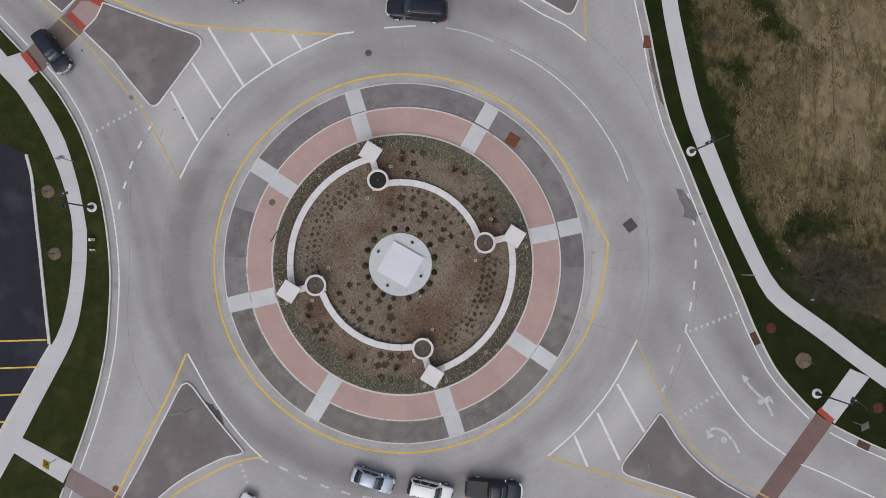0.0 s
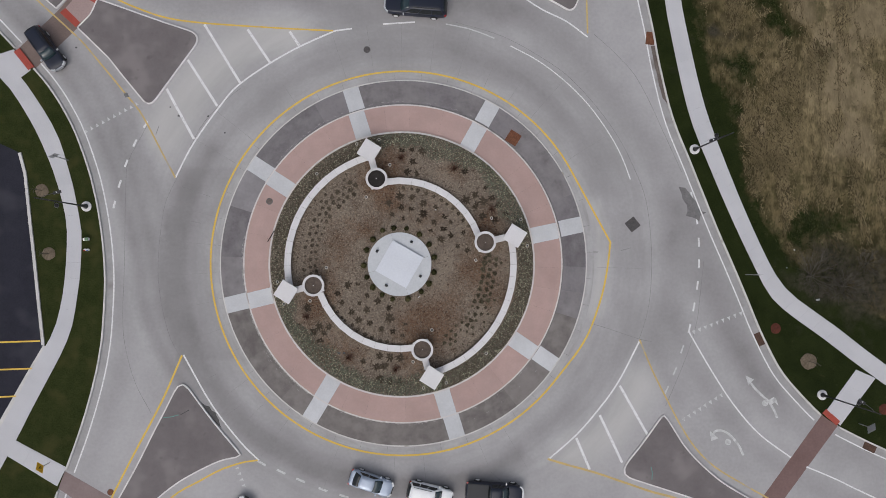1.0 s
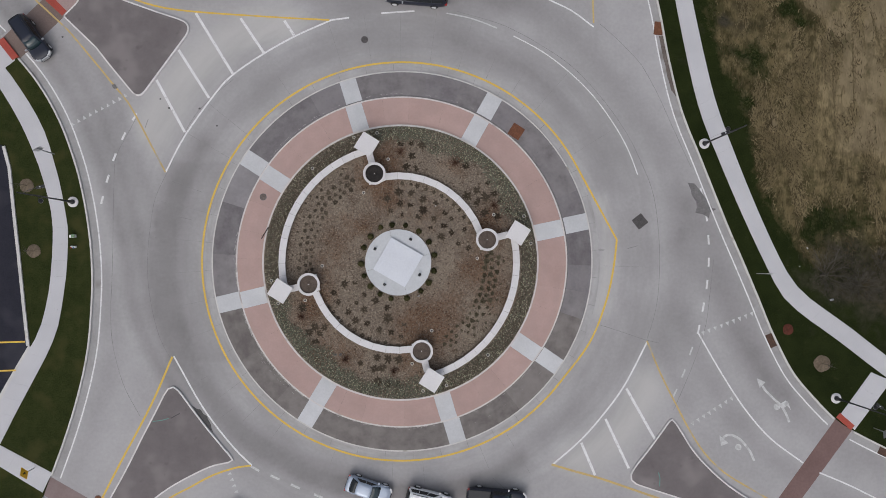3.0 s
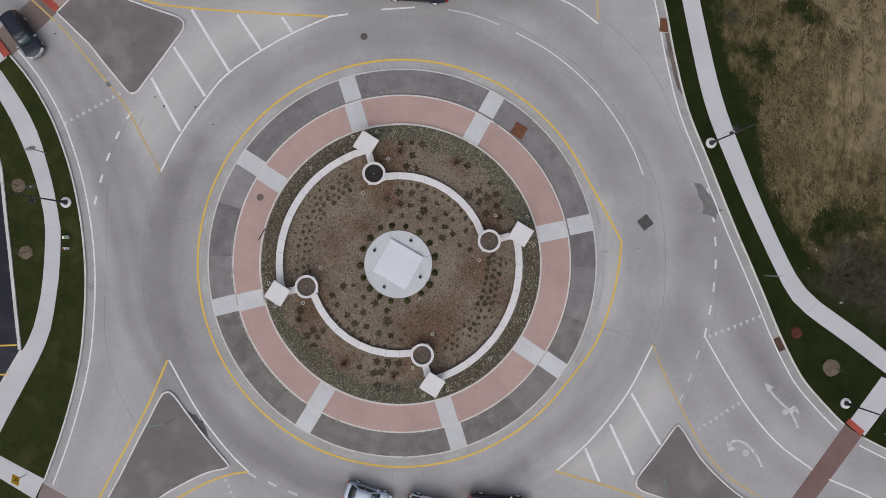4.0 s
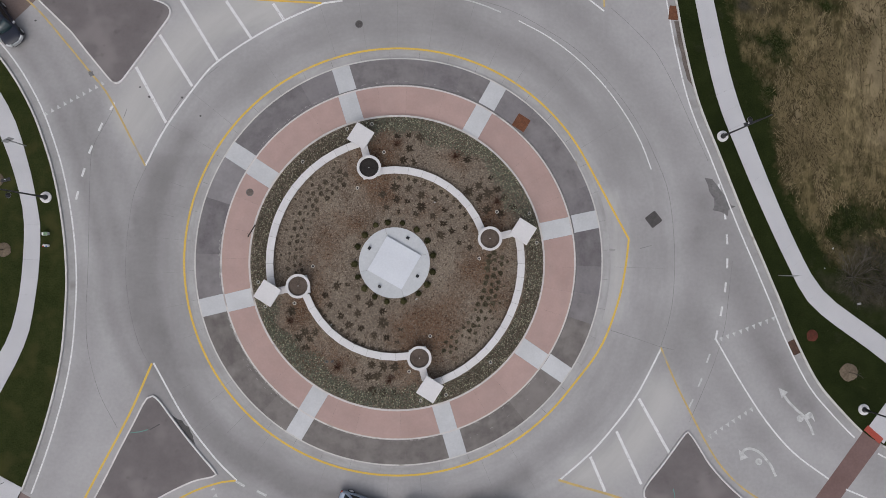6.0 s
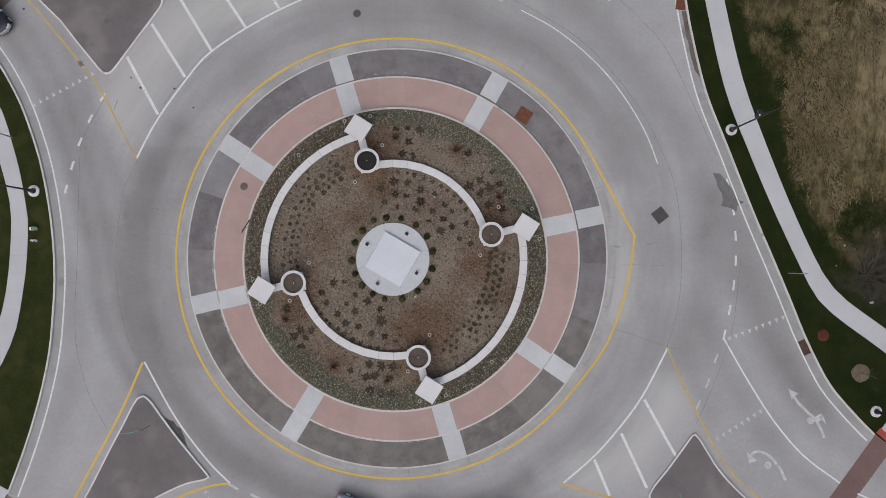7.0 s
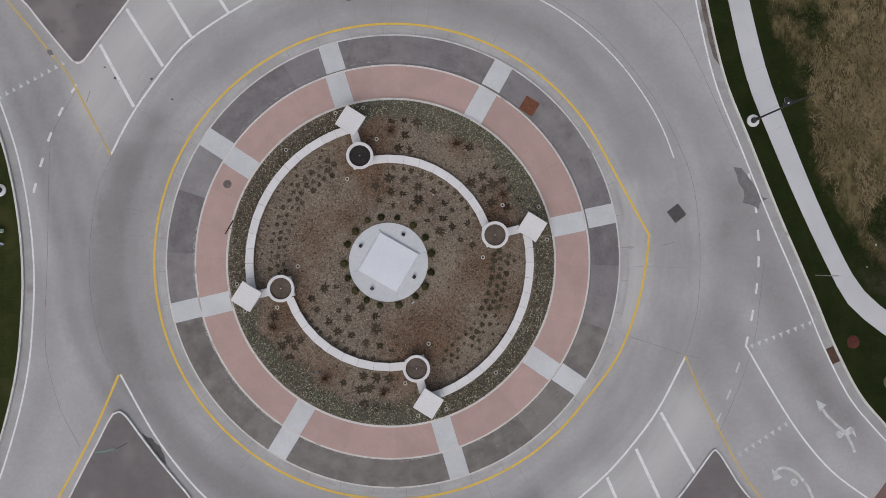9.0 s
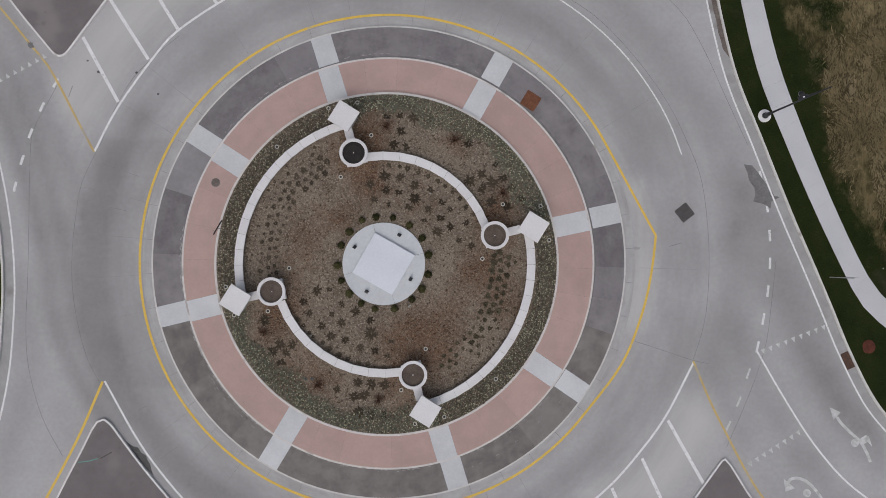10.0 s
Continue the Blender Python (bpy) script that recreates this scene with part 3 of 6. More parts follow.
WEST = spline([(-75, 58), (-58, 40.2), (-48.5, 30.3), (-43.2, 24.8), (-39.0, 20.3), (-37.15, 18.03), (-35.75, 15.8), (-34.5, 13.3), (-33.2, 9.7), (-32.43, 6.75), (-31.85, 3.6), (-31.5, 0.6), (-31.36, -2.3),
               (-31.45, -5.2), (-31.65, -8.2), (-32.1, -11.1), (-32.78, -14.05), (-33.62, -17.0), (-34.7, -20.2), (-37.3, -27.3), (-40, -33.5), (-44.5, -44), (-52, -62)])
EAST = spline([(22, 62), (24.2, 44), (25.2, 34.5), (25.55, 31.4), (25.95, 28.57), (26.67, 25.17), (27.44, 20.9), (28.76, 15.48), (30.75, 10.38), (33.28, 3.95), (34.97, -0.03), (36.47, -3.63), (37.98, -7.35),
               (39.9, -11.18), (41.6, -13.37), (44.28, -16.17), (46.05, -17.39), (49.55, -19.17), (51.88, -20.21), (55, -21.6), (61, -24.2), (73, -29.2), (95, -38)])


def open_runs(curve, gaps):
    """The stretches of a curve that stay clear of the given gaps (x, y, radius)."""
    runs, run = [], []
    for q in curve:
        if any((q[0] - g[0]) ** 2 + (q[1] - g[1]) ** 2 < g[2] ** 2 for g in gaps):
            if len(run) > 1:
                runs.append(run)
            run = []
        else:
            run.append(q)
    return runs + ([run] if len(run) > 1 else [])


def curb_line(curve, side, name, gaps):
    """Curb, gutter pan and painted edge line beside a verge, dropped at the crossings."""
    fine = resample_curve(curve, 0.25)
    for run in open_runs(fine, gaps):
        part("curb", ribbon(offset(run, -0.1 * side)[::2] + [offset(run, -0.1 * side)[-1]], 0.17, -0.02, 0.155), M_CURB, name)
        part("gutter", ribbon(offset(run, -0.55 * side)[::2] + [offset(run, -0.55 * side)[-1]], 0.7, -0.02, 0.007), M_GUTTER, name)
        part("edge_line", ribbon(offset(run, -0.98 * side)[::2] + [offset(run, -0.98 * side)[-1]], 0.14, -0.01, 0.009), M_WHITE, name, "white painted edge line")


def resample_curve(pts, step):
    out = []
    for a, b in zip(pts, pts[1:]):
        k = max(1, int((Vector(b) - Vector(a)).length / step))
        out += [tuple(Vector(a).lerp(Vector(b), i / k)) for i in range(k)]
    return out + [pts[-1]]


curb_w = thing("curb_west", "pale concrete curb and gutter with a white edge line", "curb", kind="structure")
curb_e = thing("curb_east", "pale concrete curb and gutter with a white edge line", "curb", kind="structure")
curb_line(WEST, -1, curb_w, [(-40.0, 21.3, 1.3), (-35.6, -22.55, 1.0)])
curb_line(EAST, 1, curb_e, [(45.2, -16.8, 1.1)])

tagged(obj("verge_west", prism([p for p in WEST] + [(-120, -62), (-120, 58)], -0.04, 0.14), M_GRASS),
       "mown dark green lawn beside the sidewalk", "grass", kind="structure")

# East verge: lawn by the walk, straw field beyond, cut out as a grid so that the cover can change over it.
FIELD = [(30.3, 62), (31.2, 28.7), (31.9, 24.0), (33.0, 20.4), (34.9, 17.3), (35.8, 13.2), (36.9, 8.5), (38.8, 4.4), (40.4, 1.3), (42.6, -1.2), (47.5, -4.2), (53.0, -7.0), (58.0, -11.0), (95, -26)]


def x_on(curve, y):
    for a, b in zip(curve, curve[1:]):
        if min(a[1], b[1]) <= y <= max(a[1], b[1]) and a[1] != b[1]:
            return a[0] + (b[0] - a[0]) * (y - a[1]) / (b[1] - a[1])
    return curve[-1][0]


# green weeds in the field: place, reach, strength
WEEDS = ((38.7, 28.2, 1.5, 1.0), (39.9, 26.2, 1.2, 1.0), (41.2, 24.8, 0.9, 0.9), (43.0, 24.4, 0.7, 0.5), (36.3, 21.2, 1.5, 1.0), (36.9, 19.7, 1.1, 0.9), (35.6, 16.2, 0.9, 0.9), (43.7, 4.4, 1.9, 0.9), (42.0, 3.0, 1.7, 0.9), (45.6, 3.4, 1.6, 0.6),
         (47.5, 5.0, 2.0, 0.4), (43.0, -3.2, 2.6, 0.9), (46.0, -1.0, 2.4, 0.5), (50.0, 1.0, 2.6, 0.35), (55.0, -6.5, 3.0, 0.5), (34.0, 21.6, 0.9, 0.6))
# bare pale patches, and duller olive stretches (below nought)
BARE = ((42.1, 27.2, 1.5, 0.9), (40.3, 24.6, 0.9, 0.7), (45.3, 23.4, 1.8, 0.7), (38.1, 15.0, 0.7, 1.0), (38.15, 13.8, 0.7, 1.0), (47.8, 19.0, 2.6, 0.75), (48.5, 13.0, 2.2, 0.7), (39.3, 10.0, 1.6, 0.35), (36.4, 13.0, 0.9, 0.4), (50.0, 26.0, 2.6, 0.6),
        (48.1, 8.3, 2.2, -0.6), (34.0, 25.5, 2.4, -0.55), (36.5, 24.0, 2.2, -0.5), (33.2, 24.7, 0.5, -1.4), (37.0, 17.8, 1.5, -0.35), (49.0, 4.5, 3.0, -0.5), (40.0, 18.5, 2.0, -0.2), (52.0, 0.0, 4.0, -0.5))


def gathered(spots, x, y):
    return sum(k * math.exp(-((x - gx) ** 2 + (y - gy) ** 2) / gr ** 2) for gx, gy, gr, k in spots)


def dryness(x, y):
    """0 on the lawn, 1 in the straw, up to 2 where it lies pale and bare."""
    d = x - x_on(FIELD, y) + 0.9 * noise.noise(Vector((x * 0.5, y * 0.5, 1.7))) + 0.45 * noise.noise(Vector((x * 1.4, y * 1.4, 5.1)))
    v = max(0.0, min(1.0, 0.5 + 0.55 * d))
    green = min(1.0, gathered(WEEDS, x, y) * (1.0 + 0.9 * noise.noise(Vector((x * 0.9, y * 0.9, 7.7)))))
    v *= 1.0 - 0.85 * green
    inland = (x - x_on(FIELD, y) - 3.0) / 10.0
    pale = max(0.0, min(1.0, 0.1 + max(-0.1, min(0.55, inland)) + gathered(BARE, x, y) + 0.25 * noise.noise(Vector((x * 0.35, y * 0.2, 2.2)))))
    return v + pale * max(0.0, v - 0.75) * 4


def brushiness(x, y):
    v = gathered(((44.0, -1.6, 2.8, 0.6), (47.6, -2.2, 3.0, 0.75), (51.5, -3.2, 3.8, 0.6), (45.5, 1.6, 2.2, 0.45), (33.2, 24.7, 0.5, 0.9), (34.3, 24.5, 2.2, 0.3), (36.8, 23.4, 1.8, 0.25), (48.0, 8.3, 1.8, 0.25)), x, y)
    return max(0.0, min(1.0, v + 0.25 * noise.noise(Vector((x * 0.6, y * 0.6, 9.3)))))


bm = prism([p for p in EAST] + [(120, -38), (120, 62)], -0.04, 0.134)
dry_layer = bm.verts.layers.float.new("dry")
brush_layer = bm.verts.layers.float.new("brush")
ys = [62 - 2 * k for k in range(13)] + [37 - 0.4 * k for k in range(151)] + [-24 - 2 * k for k in range(8)]
cols = [0, 1.2, 2.4] + [3.2 + 0.4 * k for k in range(66)] + [33, 44, 60, 90]
prev = None
for y in ys:
    x0 = x_on(EAST, y)
    row = [bm.verts.new((x0 + c + 0.05, y, 0.14)) for c in cols]
    for v in row:
        v[dry_layer] = dryness(v.co.x, y)
        v[brush_layer] = brushiness(v.co.x, y)
    if prev:
        for k in range(len(row) - 1):
            bm.faces.new((prev[k], row[k], row[k + 1], prev[k + 1]))
    prev = row
tagged(obj("verge_east", bm, M_VERGE), "dark lawn running into a straw-coloured rough field", "grass", kind="structure")
tagged(obj("verge_north", prism([(-18, 34), (8, 34), (12, 62), (-40, 62)], -0.04, 0.14), M_GRASS), "mown lawn between the road legs", "grass", kind="structure")
tagged(obj("verge_south", prism([(-10, -35), (20, -35), (34, -62), (-26, -62)], -0.04, 0.14), M_GRASS), "mown lawn between the road legs", "grass", kind="structure")


# ---- sidewalks ----
def resample(pts, n):
    p = [Vector(q) for q in spline(pts)]
    s = [0.0]
    for a, b in zip(p, p[1:]):
        s.append(s[-1] + (b - a).length)
    out, i = [], 0
    for k in range(n + 1):
        d = s[-1] * k / n
        while i < len(s) - 2 and s[i + 1] < d:
            i += 1
        t = (d - s[i]) / max(1e-6, s[i + 1] - s[i])
        out.append(p[i].lerp(p[i + 1], t))
    return out


def panels(left, right, n, parent, z=0.17):
    l, r = resample(left, n), resample(right, n)
    for k in range(n):
        t = 0.0016
        q = [l[k].lerp(l[k + 1], t), r[k].lerp(r[k + 1], t), r[k + 1].lerp(r[k], t), l[k + 1].lerp(l[k], t)]
        part("panel", prism([tuple(v) for v in q], 0.1, z), M_WALK, parent)


walk_w = thing("pavement_west", "pale concrete sidewalk in square panels across the lawn", "sidewalk", kind="structure")
panels([(-49, 26.5), (-43.1, 20.1), (-41.4, 18.3), (-39.8, 15.9), (-38.4, 13.4), (-36.85, 9.85), (-36.0, 7.2), (-35.55, 5.5), (-35.25, 3.6), (-35.25, 0.9), (-35.45, -2.3), (-35.8, -4.6), (-36.45, -7.1), (-37.4, -8.9), (-38.65, -11.05), (-40.15, -14.0), (-41.75, -17.0), (-46.3, -25)],
       [(-47.2, 27.5), (-43.1, 22.75), (-42.0, 21.45), (-40.1, 19.3), (-38.55, 17.1), (-37.1, 14.8), (-36.0, 12.5), (-35.2, 9.9), (-34.6, 7.8), (-34.1, 5.3), (-33.75, 3.4), (-33.72, 1.6), (-33.82, -1.2), (-34.1, -3.6), (-34.55, -6.5), (-35.3, -8.7), (-36.3, -10.75), (-37.7, -13.45), (-38.9, -15.8), (-40.2, -18.45), (-44.2, -26)], 36, walk_w)
walk_link = thing("pavement_link_west", "pale concrete ramp walk leading to the crossing", "sidewalk", kind="structure")
panels([(-40.4, -18.35), (-35.0, -21.25)], [(-41.2, -19.95), (-35.9, -23.2)], 3, walk_link, 0.174)
panels([(-42.6, 21.8), (-41.0, 22.35)], [(-41.2, 18.6), (-39.2, 20.2)], 1, walk_link, 0.174)
walk_e = thing("pavement_east", "pale concrete sidewalk curving along the field", "sidewalk", kind="structure")
panels([(25.2, 50), (27.1, 35), (27.5, 31.6), (27.86, 28.58), (28.33, 25.48), (30.3, 16.22), (32.59, 10.08), (35.19, 3.95), (37.78, -1.55), (38.93, -3.63), (40.76, -5.4), (44.74, -8.27), (48.29, -11.0), (51.97, -13.65), (56, -16.4), (70, -26)],
       [(26.95, 50), (28.85, 35), (29.25, 31.6), (29.6, 28.59), (30.13, 25.49), (32.04, 17.0), (34.22, 10.8), (36.86, 4.26), (39.4, -1.1), (41.0, -3.2), (42.8, -4.65), (46.0, -6.93), (49.3, -9.5), (52.6, -11.9), (57, -14.9), (71, -24)], 52, walk_e)
walk_link = thing("pavement_link_east", "pale concrete ramp walk leading to the crossing", "sidewalk", kind="structure")
panels([(44.7, -16.0), (48.1, -11.5)], [(46.3, -17.4), (50.2, -12.4)], 3, walk_link, 0.174)

# ---- parking lot ----
lot = thing("parking_lot", "fresh black asphalt parking lot with yellow stall lines", "parking lot", kind="structure")
LOT = [(-110, 16), (-43.0, 12.75), (-40.2, 11.45), (-39.6, 9.25), (-39.32, 6.85), (-38.98, 3.85), (-38.6, 0.86), (-38.26, -2.12), (-37.92, -5.1), (-37.5, -8.6), (-39.05, -11.3), (-40.65, -14.2), (-42.25, -17.1), (-50.5, -33), (-110, -33)]
part("asphalt", prism(LOT, 0.1, 0.15), M_ASPHALT, lot)
part("curb", ribbon(LOT[2:10], 0.3, 0.1, 0.28), M_CURB, lot)
part("curb", ribbon(offset(LOT[9:14], 0.18), 0.4, 0.1, 0.166), M_CURB, lot)
for k in range(6):
    y = -8.25 - 2.85 * k
    e = -37.75 - (0.56 * (2.85 * k - 1.4) if k else 0)
    part("stall_line", ribbon([(-43.6, y - 0.1), (e - 0.1, y + 0.06)], 0.16, 0.14, 0.172), M_YELLOW, lot, "yellow painted stall line")


# ---- splitter islands ----
def island(name, outline, label):
    t = thing(name, label, "traffic island", kind="structure")
    part("paving", prism(outline, -0.02, 0.15), M_ISLAND, t)
    part("curb", ribbon(outline, 0.145, -0.02, 0.165, closed=True), M_NOSE, t, "pale concrete curb")
    return t


NW_I = fillet([(-34.43, 24.72), (-33.07, 26.13), (-32.37, 27.79), (-25.3, 25.3), (-21.3, 24.0), (-26.85, 16.25), (-29.7, 19.7), (-31.15, 21.55)], [0.2, 3, 0.1, 0, 1.2, 0.9, 0, 0])
isl_nw = island("traffic_island_north_west", NW_I, "dark concrete splitter island with a pale curb")
isl_nw2 = island("traffic_island_far_north_west", fillet([(-36.67, 26.75), (-35.2, 28.3), (-44, 38.5), (-48, 36.5)], [0.2, 0.2, 0.5, 0.5]), "dark concrete splitter island beyond the crossing")
SW_I = spline([(-23.1, -12.78), (-22.53, -13.19), (-21.33, -14.8), (-19.82, -16.77), (-18.33, -18.57), (-17.35, -19.72), (-17.1, -20.1), (-17.5, -20.32), (-18.9, -20.62), (-20.09, -21.08), (-21.86, -21.96), (-23.63, -23.0), (-25.56, -24.5), (-29.5, -28)], 0.35)
isl_sw = island("traffic_island_south_west", SW_I + spline([(-31.0, -27.4), (-29.63, -24.6), (-27.78, -21.18), (-26.04, -17.64), (-24.88, -15.38), (-24.01, -13.6), (-23.6, -12.98)], 0.5), "dark concrete splitter island with a pale curb")
SE_I = spline([(27.46, -16.28), (27.85, -16.7), (28.67, -18.0), (29.45, -19.25), (30.6, -20.63), (32.3, -22.27), (34.12, -23.66), (36.55, -25.06), (38.8, -26.1)], 0.4)
isl_se = island("traffic_island_south_east", SE_I + spline([(35, -26.9), (31.05, -25.2), (27.4, -23.98), (24.97, -23.2), (23.7, -22.74), (23.25, -22.35), (23.22, -21.79), (23.7, -20.95), (25.0, -19.35), (27.05, -16.6), (27.2, -16.4)], 0.4), "dark concrete splitter island with a pale curb")
isl_ne = island("traffic_island_north_east", fillet([(10.5, 31.4), (14.8, 28.5), (18.0, 26.7), (18.8, 28.6), (18.9, 40), (16.5, 42)], [1, 0, 0.9, 0, 0.5, 0.5]), "dark concrete splitter island with a pale curb")

# ---- crossings ----
def crossing(name, pts, plates, pavers):
    t = thing(name, "red-brown paver crosswalk with red tactile plates", "crosswalk", kind="structure")
    part("paving", prism(pts, -0.03, 0.008), pavers, t)
    for q, z in plates:
        part("tactile_plate", prism(q, -0.02, z), M_TACTILE, t, "red tactile warning plate")


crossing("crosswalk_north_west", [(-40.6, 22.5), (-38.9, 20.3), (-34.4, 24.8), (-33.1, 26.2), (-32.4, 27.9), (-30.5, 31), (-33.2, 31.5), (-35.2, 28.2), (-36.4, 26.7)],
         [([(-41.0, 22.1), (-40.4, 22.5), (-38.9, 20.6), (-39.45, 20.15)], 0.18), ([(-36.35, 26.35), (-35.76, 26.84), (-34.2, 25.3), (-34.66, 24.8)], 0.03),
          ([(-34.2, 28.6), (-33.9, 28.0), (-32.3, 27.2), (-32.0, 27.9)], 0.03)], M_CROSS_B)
part("refuge_paving", prism([(-35.76, 26.84), (-34.2, 25.3), (-33.2, 26.15), (-32.3, 27.2), (-33.9, 28.0), (-34.75, 28.0)], -0.02, 0.014), M_REFUGE, isl_nw, "pale rose refuge paving")
crossing("crosswalk_south_east", [(44.5, -16.2), (46.1, -17.5), (39.9, -25.6), (37, -29.7), (34.5, -29.5), (37.6, -25.4)],
         [([(44.4, -16.1), (45.9, -17.4), (46.3, -16.95), (44.8, -15.65)], 0.182)], M_CROSS)
crossing("crosswalk_south_west", [(-35.2, -21.7), (-36.0, -23.4), (-30, -27.4), (-28.6, -25.5)], [], M_CROSS_S)

# ---- road markings ----
def mark(name, pts, w, material, label, z=0.009):
    level = {"yellow_line": 0.012, "yield_dash": 0.0075, "hatch": 0.0102}
    part(name, ribbon(pts, w, -0.01, level[name] if name in level else z), material, road, label)


KINK = (21.9, 2.1)
ring = arc(20.3, 30, 322, (-0.05, 0.0))
ring += spline([ring[-1], (18.4, -9.4), (19.75, -7.0), (21.0, -3.4), (21.6, -0.4), KINK])[1:]
part("ring_line", ribbon([KINK] + [(17.55, 10.1)] + ring[1:], 0.185, -0.01, 0.0105), M_YELLOW, road, "yellow painted line round the island")
mark("lane_line", spline([(11.3, 23.1), (14.2, 21.55), (17.0, 19.45), (19.6, 16.85), (21.8, 13.8), (23.2, 11.2), (24.1, 8.8)]), 0.115, M_LINE, "white painted lane line")
mark("lane_dash", [(-2.3, 25.35), (1.1, 25.6)], 0.16, M_WHITE, "white painted dash")
mark("lane_dash", spline([(4.4, 25.4), (6.5, 25.0), (8.1, 24.5), (9.6, 23.9)]), 0.13, M_WORN, "worn white dash")
mark("hatch_edge", spline([(-24.1, 8.9), (-22.2, 12.6), (-19.2, 16.9), (-17.5, 18.8), (-14.4, 21.0), (-11.1, 22.9), (-7.4, 24.6)]), 0.17, M_WHITE, "white painted gore line")
mark("lane_dash", [(-7.4, 24.6), (-5.6, 24.85)], 0.17, M_WHITE, "white painted dash")
for a, b in (((-21.2, 25.2), (-17.4, 19.0)), ((-16.65, 24.7), (-14.25, 21.15)), ((-12.2, 24.5), (-11.2, 23.0)), ((-22.9, 21.4), (-19.78, 16.5)), ((-25.1, 18.3), (-22.2, 13.0)),
             ((18.15, -18.6), (19.55, -21.9)), ((20.65, -16.2), (23.0, -21.2)), ((22.8, -13.1), (25.75, -18.35))):
    mark("hatch", [a, b], 0.26, M_WHITE, "white diagonal hatch bar")
mark("yellow_line", spline([(-39, 32.0), (-31.0, 28.1), (-28.3, 26.9), (-25.3, 25.9), (-21.4, 25.35), (-13.3, 24.85), (-7.6, 24.6)]), 0.17, M_YELLOW, "yellow painted edge line")
mark("yellow_line", spline([(-50, 38), (-39.1, 28.0), (-34.92, 24.16), (-33.71, 22.95), (-32.19, 21.14), (-30.67, 19.32), (-29.34, 17.68), (-27.94, 15.99), (-26.72, 13.87), (-25.62, 11.75), (-24.1, 8.9)]), 0.17, M_FADED, "faded yellow edge line")
mark("hatch_edge", spline([(-23.1, -9.7), (-20.15, -14.85), (-17.2, -18.7), (-15.2, -20.7)]), 0.16, M_WHITE, "white painted gore line")
mark("yellow_line", spline([(-23.25, -9.75), (-24.96, -13.81), (-26.53, -16.96), (-28.16, -20.04), (-30.3, -24.29), (-33.6, -31)]), 0.19, M_YELLOW, "yellow painted edge line")
mark("yellow_line", spline([(-15.3, -20.7), (-16.6, -20.85), (-19.0, -21.6), (-21.3, -22.8), (-24.6, -24.8), (-31, -31)]), 0.17, M_YELLOW, "yellow painted edge line")
mark("hatch_edge", spline([(15.2, -20.8), (18.0, -18.4), (20.2, -16.0), (22.6, -12.8), (25.0, -8.3)]), 0.17, M_WHITE, "white painted gore line")
mark("yellow_line", spline([(15.1, -20.77), (17.12, -21.38), (20.16, -22.24), (23.19, -23.28), (26.23, -24.32), (29.28, -25.19), (36, -28)]), 0.22, M_FADED, "faded yellow edge line")
mark("yellow_line", spline([(24.94, -8.25), (26.33, -11.59), (27.84, -14.62), (29.34, -17.47), (30.86, -19.77), (32.86, -21.72), (35.42, -23.3), (37.55, -24.52), (44, -28.0)]), 0.17, M_FADED, "faded yellow edge line")
mark("lane_line", spline([(30.22, -7.41), (32.46, -11.3), (34.89, -15.07), (37.62, -18.24), (41.04, -20.8)]), 0.15, M_WHITE, "white painted lane line")
mark("lane_line", spline([(42.69, -21.78), (45.88, -23.13), (50.79, -25.46), (70, -34)]), 0.15, M_WHITE, "white painted lane line")
mark("hatch_edge", spline([(9, 30.4), (12.4, 28.5), (14.8, 27.0), (17.3, 25.8), (19.6, 24.1)]), 0.15, M_WHITE, "white painted gore line")
mark("yellow_line", [(19.4, 40), (19.5, 28.6), (19.6, 24.5)], 0.17, M_FADED, "faded yellow edge line")


def dashes(rows, length, w, material):
    for x, y, a in rows:
        c, s = math.cos(radians(a)) * length / 2, math.sin(radians(a)) * length / 2
        mark("yield_dash", [(x - c, y - s), (x + c, y + s)], w, material, "short white yield dash")


dashes([(-27.27, 14.53, -117), (-28.35, 12.55, -115), (-29.25, 10.4, -111), (-29.9, 8.23, -107), (-30.44, 6.05, -103)], 0.82, 0.21, M_LINE)
dashes([(-14.9, -21.0, -30), (-12.87, -21.91, -26), (-10.83, -22.82, -24), (-8.5, -23.8, -22), (-6.3, -24.5, -18), (-4.0, -25.0, -12)], 1.0, 0.22, M_WORN)
dashes([(30.7, 7.0, -79), (31.2, 4.5, -82), (31.4, 2.1, -87), (31.4, -0.2, -92), (31.2, -2.5, -97), (30.8, -4.8, -101), (30.3, -7.1, -103)], 0.95, 0.19, M_LINE)
dashes([(29.5, -9.3, -110), (28.7, -11.6, -113), (27.8, -13.6, -116)], 0.9, 0.16, M_WORN)


def teeth(a, b, n, size, toward):
    a, b, t = Vector(a), Vector(b), Vector(toward).normalized()
    u = (b - a).normalized()
    for k in range(n):
        p = a.lerp(b, k / (n - 1))
        part("yield_triangle", prism([tuple(p - u * size / 2 - t * size * 0.6), tuple(p + u * size / 2 - t * size * 0.6), tuple(p + t * size * 0.6)], -0.01, 0.009), M_WORN, road, "white yield triangle")


teeth((-33.5, 13.8), (-28.25, 16.72), 10, 0.33, (-0.5, 0.85))
teeth((30.78, -7.5), (35.85, -5.55), 9, 0.36, (0.3, -0.95))
teeth((29.65, -16.75), (33.67, -14.22), 8, 0.36, (0.55, -0.83))
teeth((-17.46, -21.53), (-16.79, -23.32), 4, 0.34, (-0.9, -0.3))


